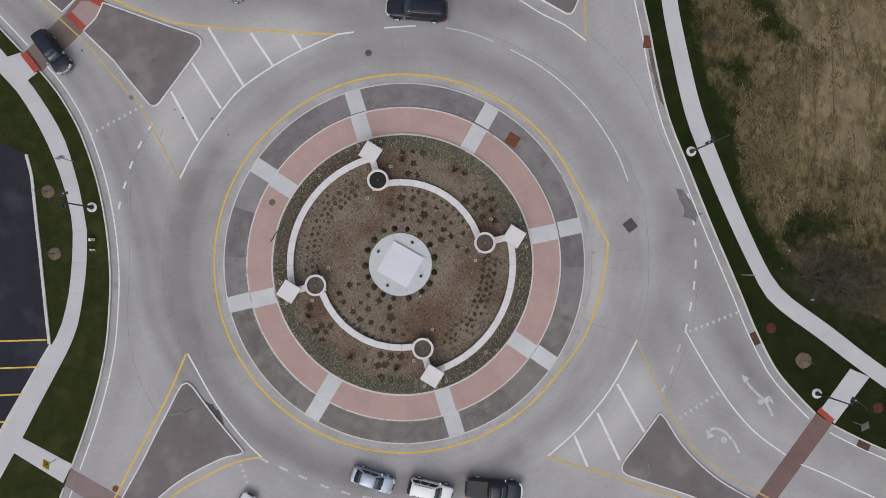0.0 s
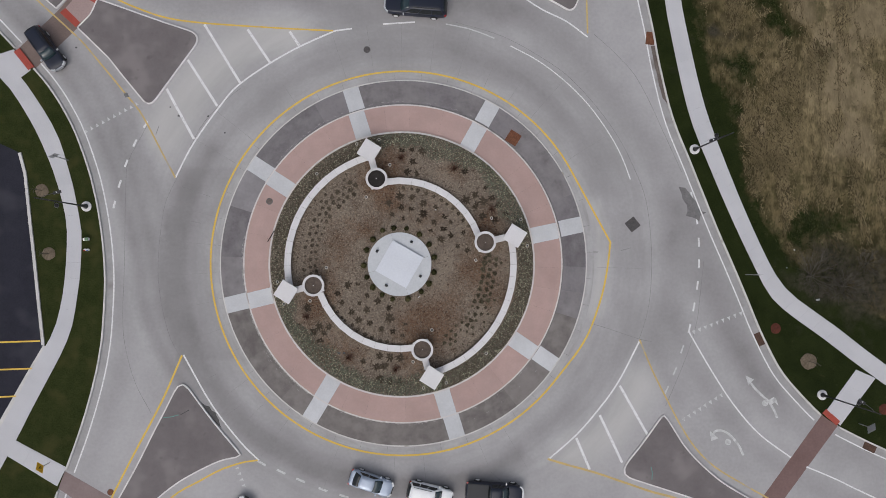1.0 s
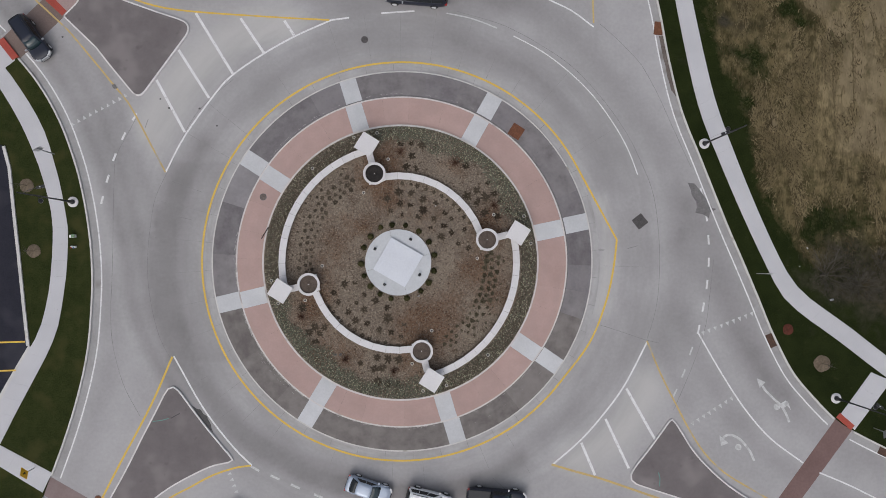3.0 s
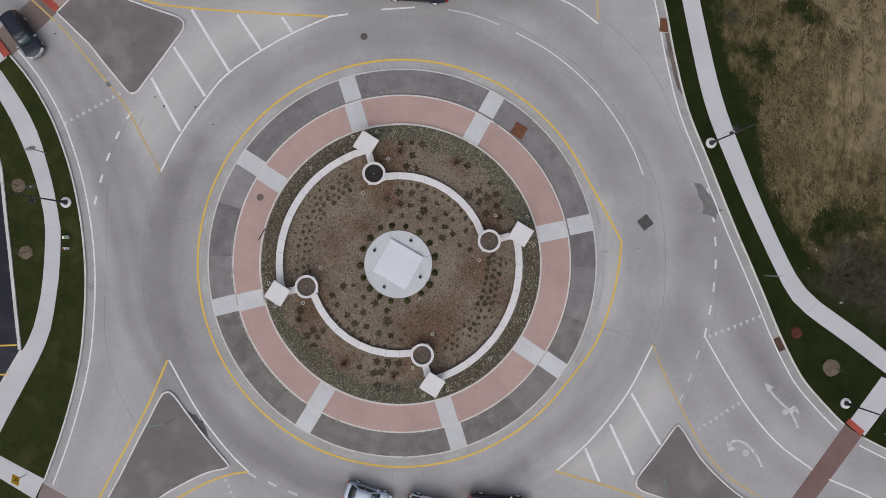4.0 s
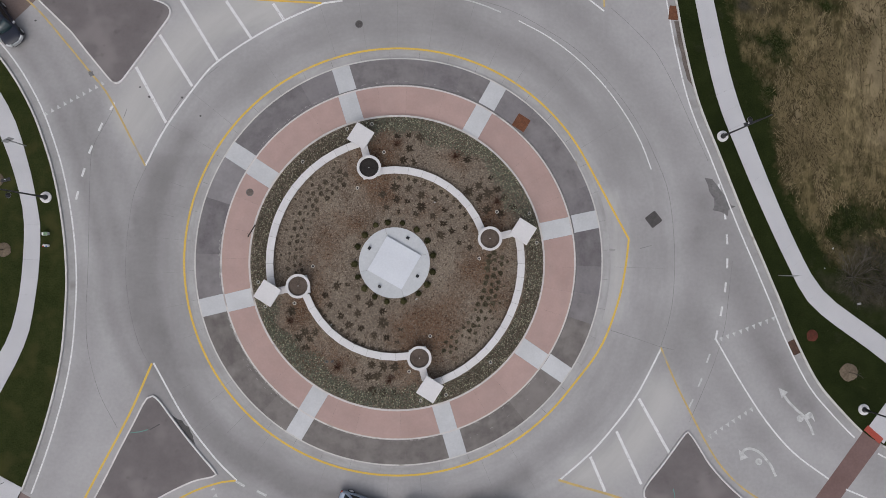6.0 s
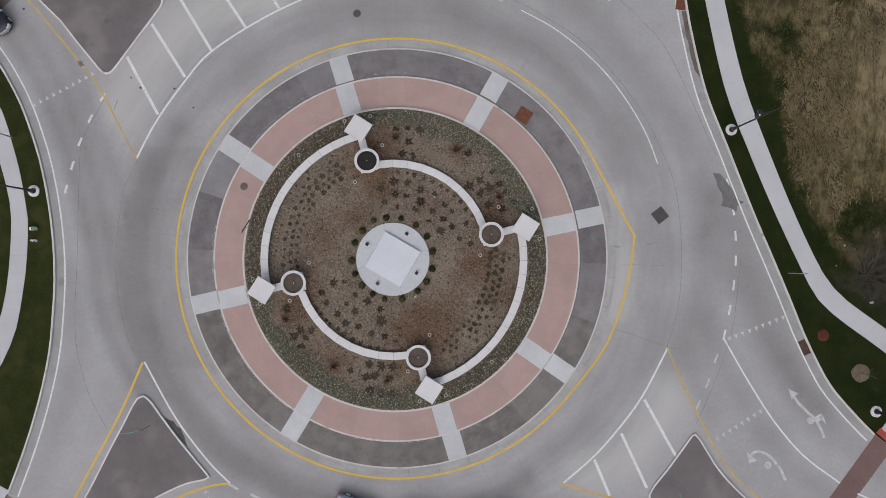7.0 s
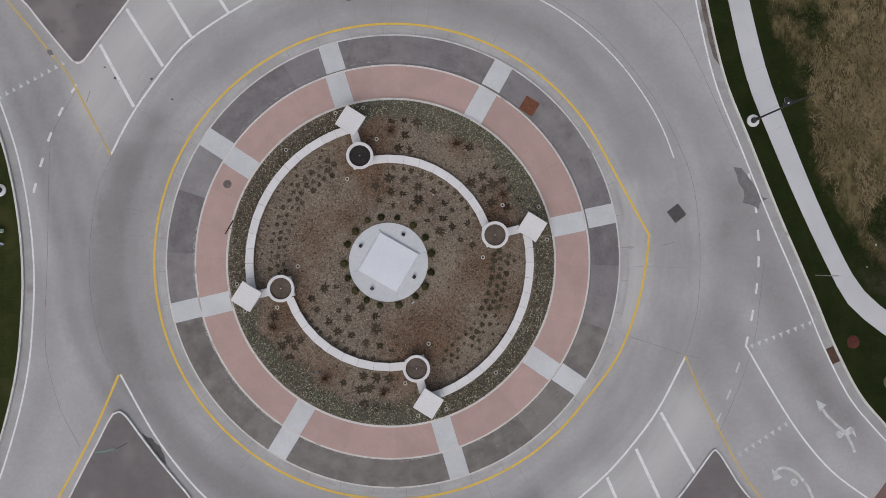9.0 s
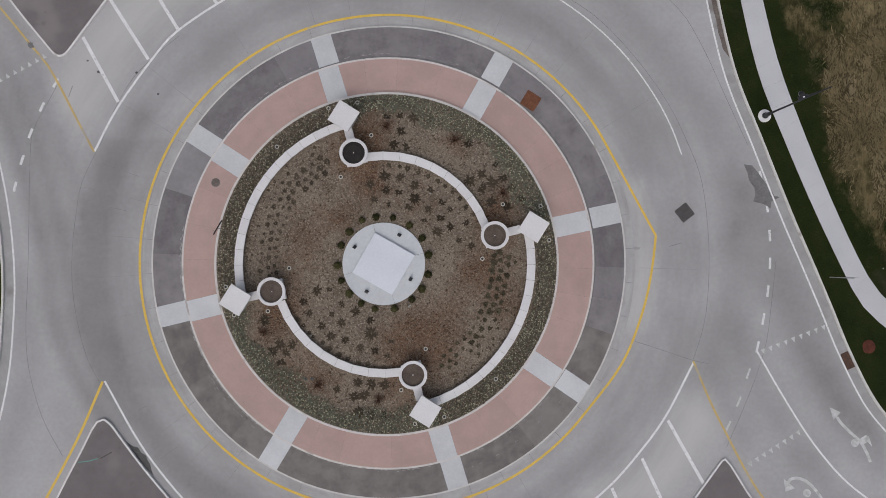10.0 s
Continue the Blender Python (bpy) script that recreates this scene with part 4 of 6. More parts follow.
def lane_arrow(x, y, curve, head, disc, spur, label):
    """Painted roundabout arrow: curved stem, head, disc for the island, perhaps a spur."""
    t = thing("lane_arrow", label, "road arrow", pose(x, y, 0), "lane arrows", "structure")
    part("stem", ribbon(spline(curve, 0.2), 0.24, -0.01, 0.0095), M_ARROW, t)
    mid = sum((Vector(p) for p in head), Vector((0, 0))) / 3
    part("head", prism([tuple(mid.lerp(Vector(p), 0.85)) for p in head], -0.01, 0.0105), M_ARROW, t)
    part("disc", lathe([(0.33, -0.01), (0.33, 0.01)], 18, m=Matrix.Translation((*disc, 0))), M_ARROW, t)
    if spur:
        part("spur", prism(spur, -0.01, 0.0115), M_ARROW, t)


lane_arrow(34.2, -18.8, [(1.74, -1.73), (1.26, -0.7), (0.65, 0.09), (0.23, 0.5), (-0.26, 0.8), (-0.87, 0.92), (-1.3, 0.78), (-1.52, 0.45)], [(-1.9, 0.98), (-1.72, -0.28), (-0.8, 0.05)], (0.1, -0.33), None,
           "worn white left-turn fish-hook arrow on the lane")
lane_arrow(38.3, -14.4, [(1.31, -2.21), (0.95, -1.3), (0.41, -0.45), (-0.32, 0.22), (-1.05, 0.95), (-1.45, 1.5)], [(-2.1, 2.4), (-1.05, 1.9), (-1.75, 1.15)], (0.04, -0.63),
           [(0.45, -0.3), (0.95, 0.0), (1.2, -0.1), (1.48, -0.95), (1.1, -0.55), (0.75, -0.75)], "worn white fish-hook arrow with a right spur")

# concrete joints and stains on the carriageway
SEAMS = [
    [(-23.87, 9.04), (-25.07, 6.39), (-25.51, 3.91), (-25.79, 0.97), (-25.76, -2.1), (-25.27, -5.19), (-24.48, -7.96), (-23.48, -9.81)],
    [(-27.15, 14.32), (-28.2, 12.29), (-29.1, 10.42), (-29.28, 7.31), (-29.31, 1.43), (-29.36, -2.1), (-29.45, -5.18), (-29.2, -8.56), (-28.09, -12.55), (-26.38, -15.77)],
    [(5.5, 25.6), (10.5, 24.1), (15.22, 21.5), (17.91, 19.45), (20.75, 16.29), (22.95, 13.13), (24.52, 9.96), (25.77, 6.49), (26.3, 1.44), (26.17, -3.1), (25.67, -5.93), (24.93, -8.12)],
    [(20.3, 24.4), (22.0, 22.9), (23.33, 21.55), (24.59, 20.13), (26.17, 17.27), (27.74, 13.78), (29.61, 9.66)],
    [(31.91, 0.04), (31.46, -3.74), (31.06, -6.57), (30.08, -9.7), (28.78, -12.82), (27.65, -15.31)],
    [(20.12, -6.62), (21.87, -7.17), (24.87, -8.18), (26.29, -8.5)],
    [(-17.31, 18.44), (-19.0, 17.02), (-21.0, 14.97), (-22.51, 12.31), (-23.66, 9.35)],
]
for course in SEAMS:
    part("joint", ribbon(spline(course), 0.034, -0.01, 0.005), M_JOINT, road, "dark sealed concrete joint")
for course in ([(-23.4, 7.95), (-20.45, 6.9)], [(-22.75, 4.38), (-21.37, 4.07)], [(-20.62, -12.21), (-19.71, -11.73)], [(-18.61, -16.03), (-17.24, -15.06)], [(9.0, -22.0), (14.6, -27.0)]):
    part("joint", ribbon(course, 0.032, -0.01, 0.005), M_JOINT, road, "dark sealed concrete joint")


rs = random.Random(17)
for k in range(43):
    a = radians(-1.6 + 8.4 * k)
    u = Vector((math.cos(a), math.sin(a)))
    if -40 < math.degrees(a) % 360 - 360 < -2 or 0 < math.degrees(a) < 30 or rs.random() < 0.3:
        continue
    r0, r1 = 20.45, rs.choice((23.0, 25.2, 25.6))
    part("joint", ribbon([tuple(u * r0), tuple(u * (r0 + r1) / 2), tuple(u * r1)], 0.022, -0.01, 0.0045), M_FAINT, road, "faint sawn concrete joint")


def blot(name, c, rx, ry, rot, material, label, z, seedv):
    rnd = random.Random(seedv)
    pts = []
    for k in range(22):
        a = 2 * math.pi * k / 22
        q = 0.6 + 0.6 * rnd.random()
        x, y = rx * q * math.cos(a), ry * q * math.sin(a)
        cr, sr = math.cos(radians(rot)), math.sin(radians(rot))
        pts.append((c[0] + x * cr - y * sr, c[1] + x * sr + y * cr))
    part(name, prism(pts, -0.01, z), material, road, label)


part("stain", prism([(29.28, 8.01), (29.98, 7.92), (30.49, 7.29), (31.1, 6.45), (31.56, 5.86), (31.81, 5.39), (32.28, 5.3), (31.55, 4.91), (31.48, 4.35), (30.9, 4.72), (30.05, 4.91), (30.2, 5.4), (30.16, 6.02), (29.7, 6.7), (29.59, 7.28)], -0.01, 0.0085),
     M_STAIN, road, "dark damp dirt stain by the gutter")
blot("stain", (20.3, 1.05), 0.35, 0.14, 0, M_GUTTER, "faint grey smudge on the concrete", 0.0065, 12)
blot("stain", (-29.3, 17.6), 0.24, 0.36, 35, M_STAIN, "brown dirt blot over the yellow line", 0.0145, 8)
part("stain", prism([(-21.3, -14.6), (-20.78, -14.98), (-20.4, -15.05), (-20.1, -15.5), (-19.72, -15.72), (-19.6, -16.1), (-19.38, -16.45), (-19.25, -17.0), (-19.1, -17.35), (-19.75, -16.7), (-20.5, -15.75)], -0.01, 0.0135), M_MUD, road, "wet silt along the island curb")

part("stain", prism([(26.4, 23.2), (26.95, 23.2), (27.2, 21.9), (27.48, 20.2), (27.75, 18.6), (28.3, 16.7), (28.0, 17.1), (27.62, 17.6), (27.4, 18.5), (27.25, 18.9), (27.05, 20.1), (26.85, 20.8), (26.62, 22.0)], -0.01, 0.0095), M_SILT, curb_e, "brown silt lying in the gutter")

for x, y, r in ((-18.97, 13.66, 0.11), (-20.73, 15.41, 0.13), (-23.8, 15.46, 0.15), (-24.7, 16.37, 0.1), (-34.6, 22.64, 0.12)):
    part("stain", lathe([(r, -0.01), (r * 0.9, 0.0065), (0.01, 0.0065)], 10, m=pose(x, y, 0) @ Matrix.Diagonal((1, 0.8, 1, 1))), M_MUD, road, "small dark tar spot")
for pts in ([(-26.2, 13.4), (-25.9, 14.3)], [(23.0, 1.2), (24.1, 1.5)]):
    part("crack", ribbon(spline(pts, 0.3) if len(pts) > 2 else pts, 0.05, -0.01, 0.0055), M_JOINT, road, "thin dark crack")

# ---- covers and inlets ----
def manhole(x, y, r, z, material, label):
    t = thing("manhole_cover", label, "manhole cover", pose(x, y, z))
    part("frame", lathe([(r, -0.01), (r, 0.008), (r * 0.88, 0.008), (r * 0.88, 0.002)], 24), M_STAIN, t)
    part("lid", lathe([(r * 0.87, -0.01), (r * 0.87, 0.01), (r * 0.5, 0.014), (0.02, 0.014)], 24), material, t)


manhole(-4.0, 22.6, 0.38, 0.0, M_IRON, "round dark cast-iron manhole cover in the concrete lane")
manhole(-14.2, 6.4, 0.36, 0.156, M_SILT, "round grey-brown cast-iron manhole cover in the rose paving")
manhole(-30.5, -23.9, 0.36, 0.0, M_RUST, "round brown cast-iron manhole cover by the yellow line")


def grate(x, y, w, d, rot, z, material, label):
    t = thing("drain_grate", label, "drain grate", pose(x, y, z, 0, 0, rot))
    b = bmesh.new()
    for s in (-1, 1):
        box(b, -w / 2, w / 2, s * d / 2 - 0.04, s * d / 2 + 0.04, -0.02, 0.014)
        box(b, s * w / 2 - 0.04, s * w / 2 + 0.04, -d / 2, d / 2, -0.02, 0.014)
    part("frame", b, material, t)
    b = bmesh.new()
    box(b, -w / 2, w / 2, -d / 2, d / 2, -0.02, 0.004)
    part("sump", b, M_MUD if material is M_IRON else material, t)
    for k in range(9):
        b = bmesh.new()
        x0 = -w / 2 + w * (k + 0.5) / 9
        box(b, x0 - w / 32, x0 + w / 32, -d / 2, d / 2, -0.01, 0.011)
        part("bar", b, material, t)


grate(24.3, 4.0, 1.15, 1.15, 38, 0.002, M_IRON, "square dark iron drain grate set in the lane")
grate(11.55, 13.2, 1.25, 1.25, -32, 0.125, M_RUST, "square rusty steel plate on the dark apron")
grate(26.35, 24.0, 0.85, 1.3, -6, 0.01, M_RUST, "rusty curb inlet grate in the gutter")
grate(37.9, -8.2, 0.85, 1.35, 24, 0.01, M_INLET, "dark brown curb inlet grate in the gutter")
grate(49.55, -19.7, 1.35, 0.85, -25, 0.01, M_INLET, "dark brown curb inlet grate in the gutter")

# paint left by surveyors on two islands
def scrawl(name, pts, parent, material, label):
    part(name, ribbon(pts, 0.085, 0.1, 0.155), material, parent, label)


scrawl("survey_mark", [(26.1, -23.0), (26.15, -22.2), (26.0, -21.6)], isl_se, M_TEAL, "teal survey paint mark")
scrawl("survey_mark", [(-25.1, -16.2), (-24.2, -16.1), (-23.5, -15.9)], isl_sw, M_TEAL, "teal survey paint mark")
scrawl("survey_mark", [(-23.3, -15.9), (-22.4, -15.4)], isl_sw, M_MUD, "dark survey mark")

# ---- central island ----
C = (-0.44, -0.2)
STRIPS = (107.3, 60.9, 12.0, -34.5, -73.2, -121.0, -166.3, 147.0)
apron = thing("apron", "dark and rose concrete truck apron with pale radial strips", "apron", kind="structure")
part("gutter", ribbon(arc(19.75, 0, 358.2), 0.76, -0.02, 0.006, closed=True), M_PAN, apron)
part("outer_curb", ribbon(arc(19.3, 0, 358.2), 0.13, -0.02, 0.118, closed=True), M_CURB, apron)
for k in range(44):
    a = radians(3 + 360 * k / 44)
    u = Vector((math.cos(a), math.sin(a)))
    part("joint", ribbon([tuple(u * 19.38), tuple(u * 20.1)], 0.022, -0.01, 0.0085), M_JOINT, apron)
part("bed", lathe([(19.35, -0.03), (19.3, 0.085), (16.9, 0.1), (16.85, 0.13), (13.0, 0.13)], 180), M_STAIN, apron)
part("middle_curb", ribbon(arc(16.76, 0, 358.2, (-0.08, -0.1)), 0.145, 0.05, 0.166, closed=True), M_RINGCURB, apron)
part("inner_curb", ribbon(arc(13.93, 0, 358.2, (-0.22, -0.19)), 0.17, 0.05, 0.3, closed=True), M_RINGCURB, apron)


# bays between the strips, clockwise from the north-west: their ends, the cuts in the dark ring with the tone of each slab, the cuts in the rose ring
BAYS = [
    (147.0, 107.3, (126.0, 119.7), "ddd", (134.2, 120.5)),
    (107.3, 60.9, (94.0, 82.8, 72.0), "mmdm", (97.0, 87.5, 75.0)),
    (60.9, 12.0, (48.0, 38.8, 22.0), "dmmd", (39.4, 31.1, 22.2)),
    (12.0, -34.5, (-1.6, -10.0, -18.3), "ddmb", (-1.7, -9.8, -18.0)),
    (-34.5, -73.2, (-52.0,), "bb", (-50.4, -59.6)),
    (-73.2, -121.0, (-88.0, -105.0), "bbb", (-89.0, -104.0, -112.9)),
    (-121.0, -166.3, (-132.0, -148.0), "bbb", (-136.0, -151.0)),
    (193.7, 147.0, (178.2, 168.8, 162.0), "mddl", (179.0, 168.8, 158.0)),
]
TONES = {"d": M_APRON, "m": M_APRON_M, "l": M_APRON_L, "b": M_APRON_W}


def ring_slab(name, r0, r1, a0, a1, ends, z0, z1, mid, material):
    """One slab of a paved ring, squared off beside the strips at its ends."""
    half = 0.86
    i0, i1 = [math.degrees(math.asin(half / r0)) if e else 0.014 for e in ends]
    o0, o1 = [math.degrees(math.asin(half / r1)) if e else 0.012 for e in ends]
    part(name, prism(arc(r1, a0 - o0, a1 + o1, mid) + arc(r0, a0 - i0, a1 + i1, mid)[::-1], z0, z1), material, apron)


for a, e, dark_cuts, tones, rose_cuts in BAYS:
    for name, cuts in (("dark_slab", dark_cuts), ("rose_slab", rose_cuts)):
        stops = (a,) + cuts + (e,)
        for k in range(len(stops) - 1):
            ends = (k == 0, k == len(stops) - 2)
            if name == "dark_slab":
                ring_slab(name, 16.64, 19.24, stops[k], stops[k + 1], ends, 0.02, 0.115, (0, 0), TONES[tones[k]])
            else:
                ring_slab(name, 13.9, 16.74, stops[k], stops[k + 1], ends, 0.1, 0.156, (-0.14, -0.14), M_PINK)
for a in STRIPS:
    u = Vector((math.cos(radians(a)), math.sin(radians(a))))
    v = Vector((-u.y, u.x)) * 0.852
    for r0, r1, z1, o in ((13.9, 16.74, 0.16, Vector((-0.14, -0.14))), (16.64, 19.24, 0.119, Vector((0, 0)))):
        part("pale_strip", prism([tuple(o + u * r0 - v), tuple(o + u * r1 - v), tuple(o + u * r1 + v), tuple(o + u * r0 + v)], 0.02, z1), M_STRIP, apron)

# pale scrapes where tyres mount the apron
rs = random.Random(31)
bm = bmesh.new()
for a0, a1, n, r, wmax in ((112, 146, 40, 17.05, 0.05), (170, 192, 60, 16.98, 0.12), (196, 238, 260, 16.97, 0.14), (240, 330, 50, 17.02, 0.05), (60, 104, 26, 17.04, 0.05), (286, 320, 6, 18.0, 0.03), (200, 230, 16, 17.4, 0.05)):
    for k in range(n):
        a, rr = rs.uniform(a0, a1), r + rs.gauss(0, 0.05)
        if any(abs((a + 1 - q + 180) % 360 - 180) < 4.2 for q in STRIPS):
            continue
        l = math.degrees(rs.uniform(0.04, 0.12 + 2.0 * max(0.05, 0.16 - wmax)) / rr)
        w = rs.uniform(0.018, 0.02 + wmax * 0.5)
        pts = [(x + rs.uniform(-0.003, 0.003), y + rs.uniform(-0.003, 0.003)) for x, y in arc(rr, a, a + l, step=max(0.2, l / 4))]
        ribbon(pts, w, 0.1, 0.1165 + 0.006 * rs.random(), bm)
tagged(part("scuff_wear", bm, M_SCUFF, apron, "pale tyre scrapes on the dark slabs"), kind="stuff")

# garden bed, gently domed
DAMP = ((-2.6, 9.0, 2.2, 1.0), (-1.0, 11.5, 1.8, 0.35), (8.6, 3.2, 1.8, 0.8), (9.0, 5.6, 2.0, 0.3), (-8.8, -3.4, 2.0, 0.8), (-9.6, -5.8, 2.0, 0.4), (2.0, -8.0, 2.7, 0.6), (0.5, -11.0, 2.4, 0.35), (2.2, -5.2, 2.2, 0.3), (-1.6, 6.0, 1.8, 0.5), (6.6, -0.6, 1.6, 0.5), (-5.5, -9.6, 1.8, 0.5), (5.3, 9.8, 1.6, 0.5), (-3.6, 3.4, 1.2, 0.4), (9.8, -4.0, 2.0, 0.5), (-7.2, 1.0, 2.4, 0.45), (-5.6, 3.6, 2.2, 0.3), (4.2, -6.8, 2.3, 0.3), (-0.2, -6.2, 2.0, 0.25), (8.6, -0.8, 2.4, 0.4), (5.0, -4.2, 2.2, 0.35), (-8.0, -9.0, 2.0, 0.4), (2.6, 4.6, 2.2, 0.35))
bm = bmesh.new()
damp_layer = bm.verts.layers.float.new("damp")
rings = []
for k in range(26):
    r = 13.9 - 11.9 * k / 25
    ring = [bm.verts.new((C[0] * min(1, (14 - r) / 3 + 0.4) + r * math.cos(2 * math.pi * j / 96), C[1] * min(1, (14 - r) / 3 + 0.9) + r * math.sin(2 * math.pi * j / 96), 0.25 + 0.25 * (1 - (r / 13.9) ** 2))) for j in range(96)]
    for v in ring:
        v[damp_layer] = sum(w * math.exp(-((v.co.x - x) ** 2 + (v.co.y - y) ** 2) / q ** 2) for x, y, q, w in DAMP)
    rings.append(ring)
for a, b in zip(rings, rings[1:]):
    for k in range(96):
        bm.faces.new((a[k], a[(k + 1) % 96], b[(k + 1) % 96], b[k]))
tagged(obj("garden_bed", bm, M_MULCH, smooth=True), "round brown bark mulch bed inside the apron", "garden bed", kind="structure")


def bed_z(x, y):
    r2 = ((x - C[0]) ** 2 + (y - C[1]) ** 2) / 13.9 ** 2
    return 0.25 + 0.25 * (1 - min(1, r2))


# plaza slab in four quarters with a square plinth on it
plaza = thing("plaza", "round pale concrete slab in the middle of the garden", "slab", kind="structure")
PC = (-0.49, -0.23)
for k in range(4):
    a = -29.7 + 45 + 90 * k
    q = arc(3.34, a + 0.15, a + 89.85, PC) + [PC]
    part("quarter", prism(q, 0.3, 0.6), M_SLAB, plaza)
plinth = tagged(obj("plinth", bevelled(box(bmesh.new(), -1.84, 1.84, -1.84, 1.84, 0.55, 0.82), 0.03), M_TOP), "square white concrete plinth on the round slab", "plinth")
plinth.matrix_world = pose(PC[0], PC[1], 0, 0, 0, -29.7)
for dx, dy in ((-1.38, -2.25), (2.19, -1.25), (1.27, 2.35), (-2.35, 1.38)):
    t = thing("floodlight", "small black floodlight on the pale slab", "floodlight", pose(PC[0] + dx, PC[1] + dy, 0.6, 0, 0, math.degrees(math.atan2(dy, dx)) + 90), "floodlights round the plinth")
    part("base", lathe([(0.13, 0), (0.13, 0.03), (0.05, 0.06), (0.05, 0.12)], 12), M_BLACK, t)
    b = bevelled(box(bmesh.new(), -0.15, 0.15, -0.1, 0.1, -0.08, 0.08), 0.02)
    bmesh.ops.transform(b, matrix=pose(0, 0.02, 0.2, 35), verts=b.verts)
    part("head", b, M_BLACK, t)


# pillars, bowl planters and coped garden walls
def polar(r, a):
    return C[0] + r * math.cos(radians(a)), C[1] + r * math.sin(radians(a))


ANG = (105.2, 14.2, 194.0, 284.8)
BOWL = [polar(9.16, a) for a in ANG]
PIL = [(-0.28 + 12.1 * math.cos(radians(a)), -0.16 + 12.1 * math.sin(radians(a))) for a in (105.8, 13.7, 193.8, 285.2)]
for k, p in enumerate(PIL):
    t = thing("garden_pillar", "square stone pillar with a broad white cap", "pillar", pose(p[0], p[1], 0.2, 0, 0, -32), "pillars round the garden")
    part("shaft", bevelled(box(bmesh.new(), -0.7, 0.7, -0.7, 0.7, -0.1, 1.66), 0.02), M_PILLAR, t)
    part("neck", bevelled(box(bmesh.new(), -0.78, 0.78, -0.78, 0.78, 1.66, 1.74), 0.015), M_PILLAR, t)
    part("cap", bevelled(box(bmesh.new(), -0.93, 0.93, -0.93, 0.93, 1.74, 1.86, None, 0.01), 0.02), M_CAP, t, "broad white cap stone")
for k, p in enumerate(BOWL):
    t = thing("bowl_planter", "round white planter of " + ("black peat" if k == 0 else "brown soil") + " on a square plinth", "planter", pose(p[0], p[1], 0.25, 0, 0, ANG[k]), "planters round the garden")
    part("pedestal", bevelled(box(bmesh.new(), -0.84, 0.84, -0.84, 0.84, -0.1, 0.5), 0.02), M_CAP, t)
    part("bowl", lathe([(0.6, 0.5), (0.85, 0.62), (1.02, 0.95), (1.06, 1.22), (1.13, 1.24), (1.13, 1.36), (0.9, 1.36), (0.89, 1.1)], 40), M_CAP, t, smooth=False)
    part("soil", lathe([(0.905, 1.0), (0.9, 1.17), (0.6, 1.22), (0.25, 1.19), (0.02, 1.2)], 28), M_PEAT if k == 0 else M_SOIL, t, "bare dark soil")
    part("drip_head", lathe([(0.035, 1.15), (0.035, 1.29), (0.01, 1.3)], 8), M_SIGNW, t, "small white irrigation head")


def garden_wall(curve, n, label, h=0.42, w=0.68):
    t = thing("garden_wall", label, "low wall", group="low walls of the garden")
    part("wall", ribbon(curve, w - 0.14, 0.1, h + 0.2), M_PILLAR, t, "grey split-stone face")
    p = resample(curve, n)
    pts = [(v.x, v.y) for v in p]
    for k in range(n):
        l0, r0 = offset(pts, w / 2)[k:k + 2], offset(pts, -w / 2)[k:k + 2]
        q = [Vector(l0[0]).lerp(Vector(l0[1]), 0.009), Vector(r0[0]).lerp(Vector(r0[1]), 0.009), Vector(r0[1]).lerp(Vector(r0[0]), 0.009), Vector(l0[1]).lerp(Vector(l0[0]), 0.009)]
        part("coping", prism([tuple(v) for v in q], h + 0.2, h + 0.32), M_CAP, t)
    return t


garden_wall(arc(11.72, 106.5, 193.0, C), 14, "low curved stone wall with white coping")
garden_wall(arc(11.86, -74.0, 12.0, (-0.38, -0.22)), 14, "low curved stone wall with white coping")
garden_wall(arc(8.74, 99.6, 20.0, C), 9, "low curved stone wall with white coping")
garden_wall(arc(8.86, 279.3, 200.2, C), 9, "low curved stone wall with white coping")
for a in ANG:
    garden_wall([polar(11.4, a), polar(10.2, a)], 1, "short straight stone wall with white coping")
# ---- garden plants ----
def tuft_mesh(name, blades, radius, height, width, droop, seedv, material):
    """Star of bent blades for a dormant perennial."""
    rnd = random.Random(seedv)
    b = bmesh.new()
    for k in range(blades):
        a = 2 * math.pi * k / blades + rnd.uniform(-0.25, 0.25)
        r = radius * rnd.uniform(0.3, 1.15)
        h = height * rnd.uniform(0.5, 1.1)
        w = width * rnd.uniform(0.6, 1.2)
        u, v = Vector((math.cos(a), math.sin(a), 0)), Vector((-math.sin(a), math.cos(a), 0))
        p = [u * 0.02, u * r * 0.55 + Vector((0, 0, h)), u * r + Vector((0, 0, h * droop))]
        q = [b.verts.new(x) for x in (p[0] - v * w * 0.5, p[0] + v * w * 0.5, p[1] + v * w, p[1] - v * w, p[2])]
        b.faces.new((q[0], q[1], q[2], q[3]))
        b.faces.new((q[3], q[2], q[4]))
    me = bpy.data.meshes.new(name)
    b.to_mesh(me)
    b.free()
    me.materials.append(material)
    return me


BIG = [tuft_mesh("perennial_clump", 26 + 3 * k, 0.36 + 0.03 * k, 0.06, 0.06, 0.3, 20 + k, M_DEAD) for k in range(5)]
SMALL = [tuft_mesh("perennial_clump", 26, 0.2 + 0.02 * k, 0.06, 0.06, 0.35, 40 + k, M_DULL) for k in range(3)]
SPROUT = [tuft_mesh("perennial_clump", 28, 0.22 + 0.02 * k, 0.07, 0.06, 0.4, 50 + k, M_SPROUT) for k in range(3)]
rnd = random.Random(11)


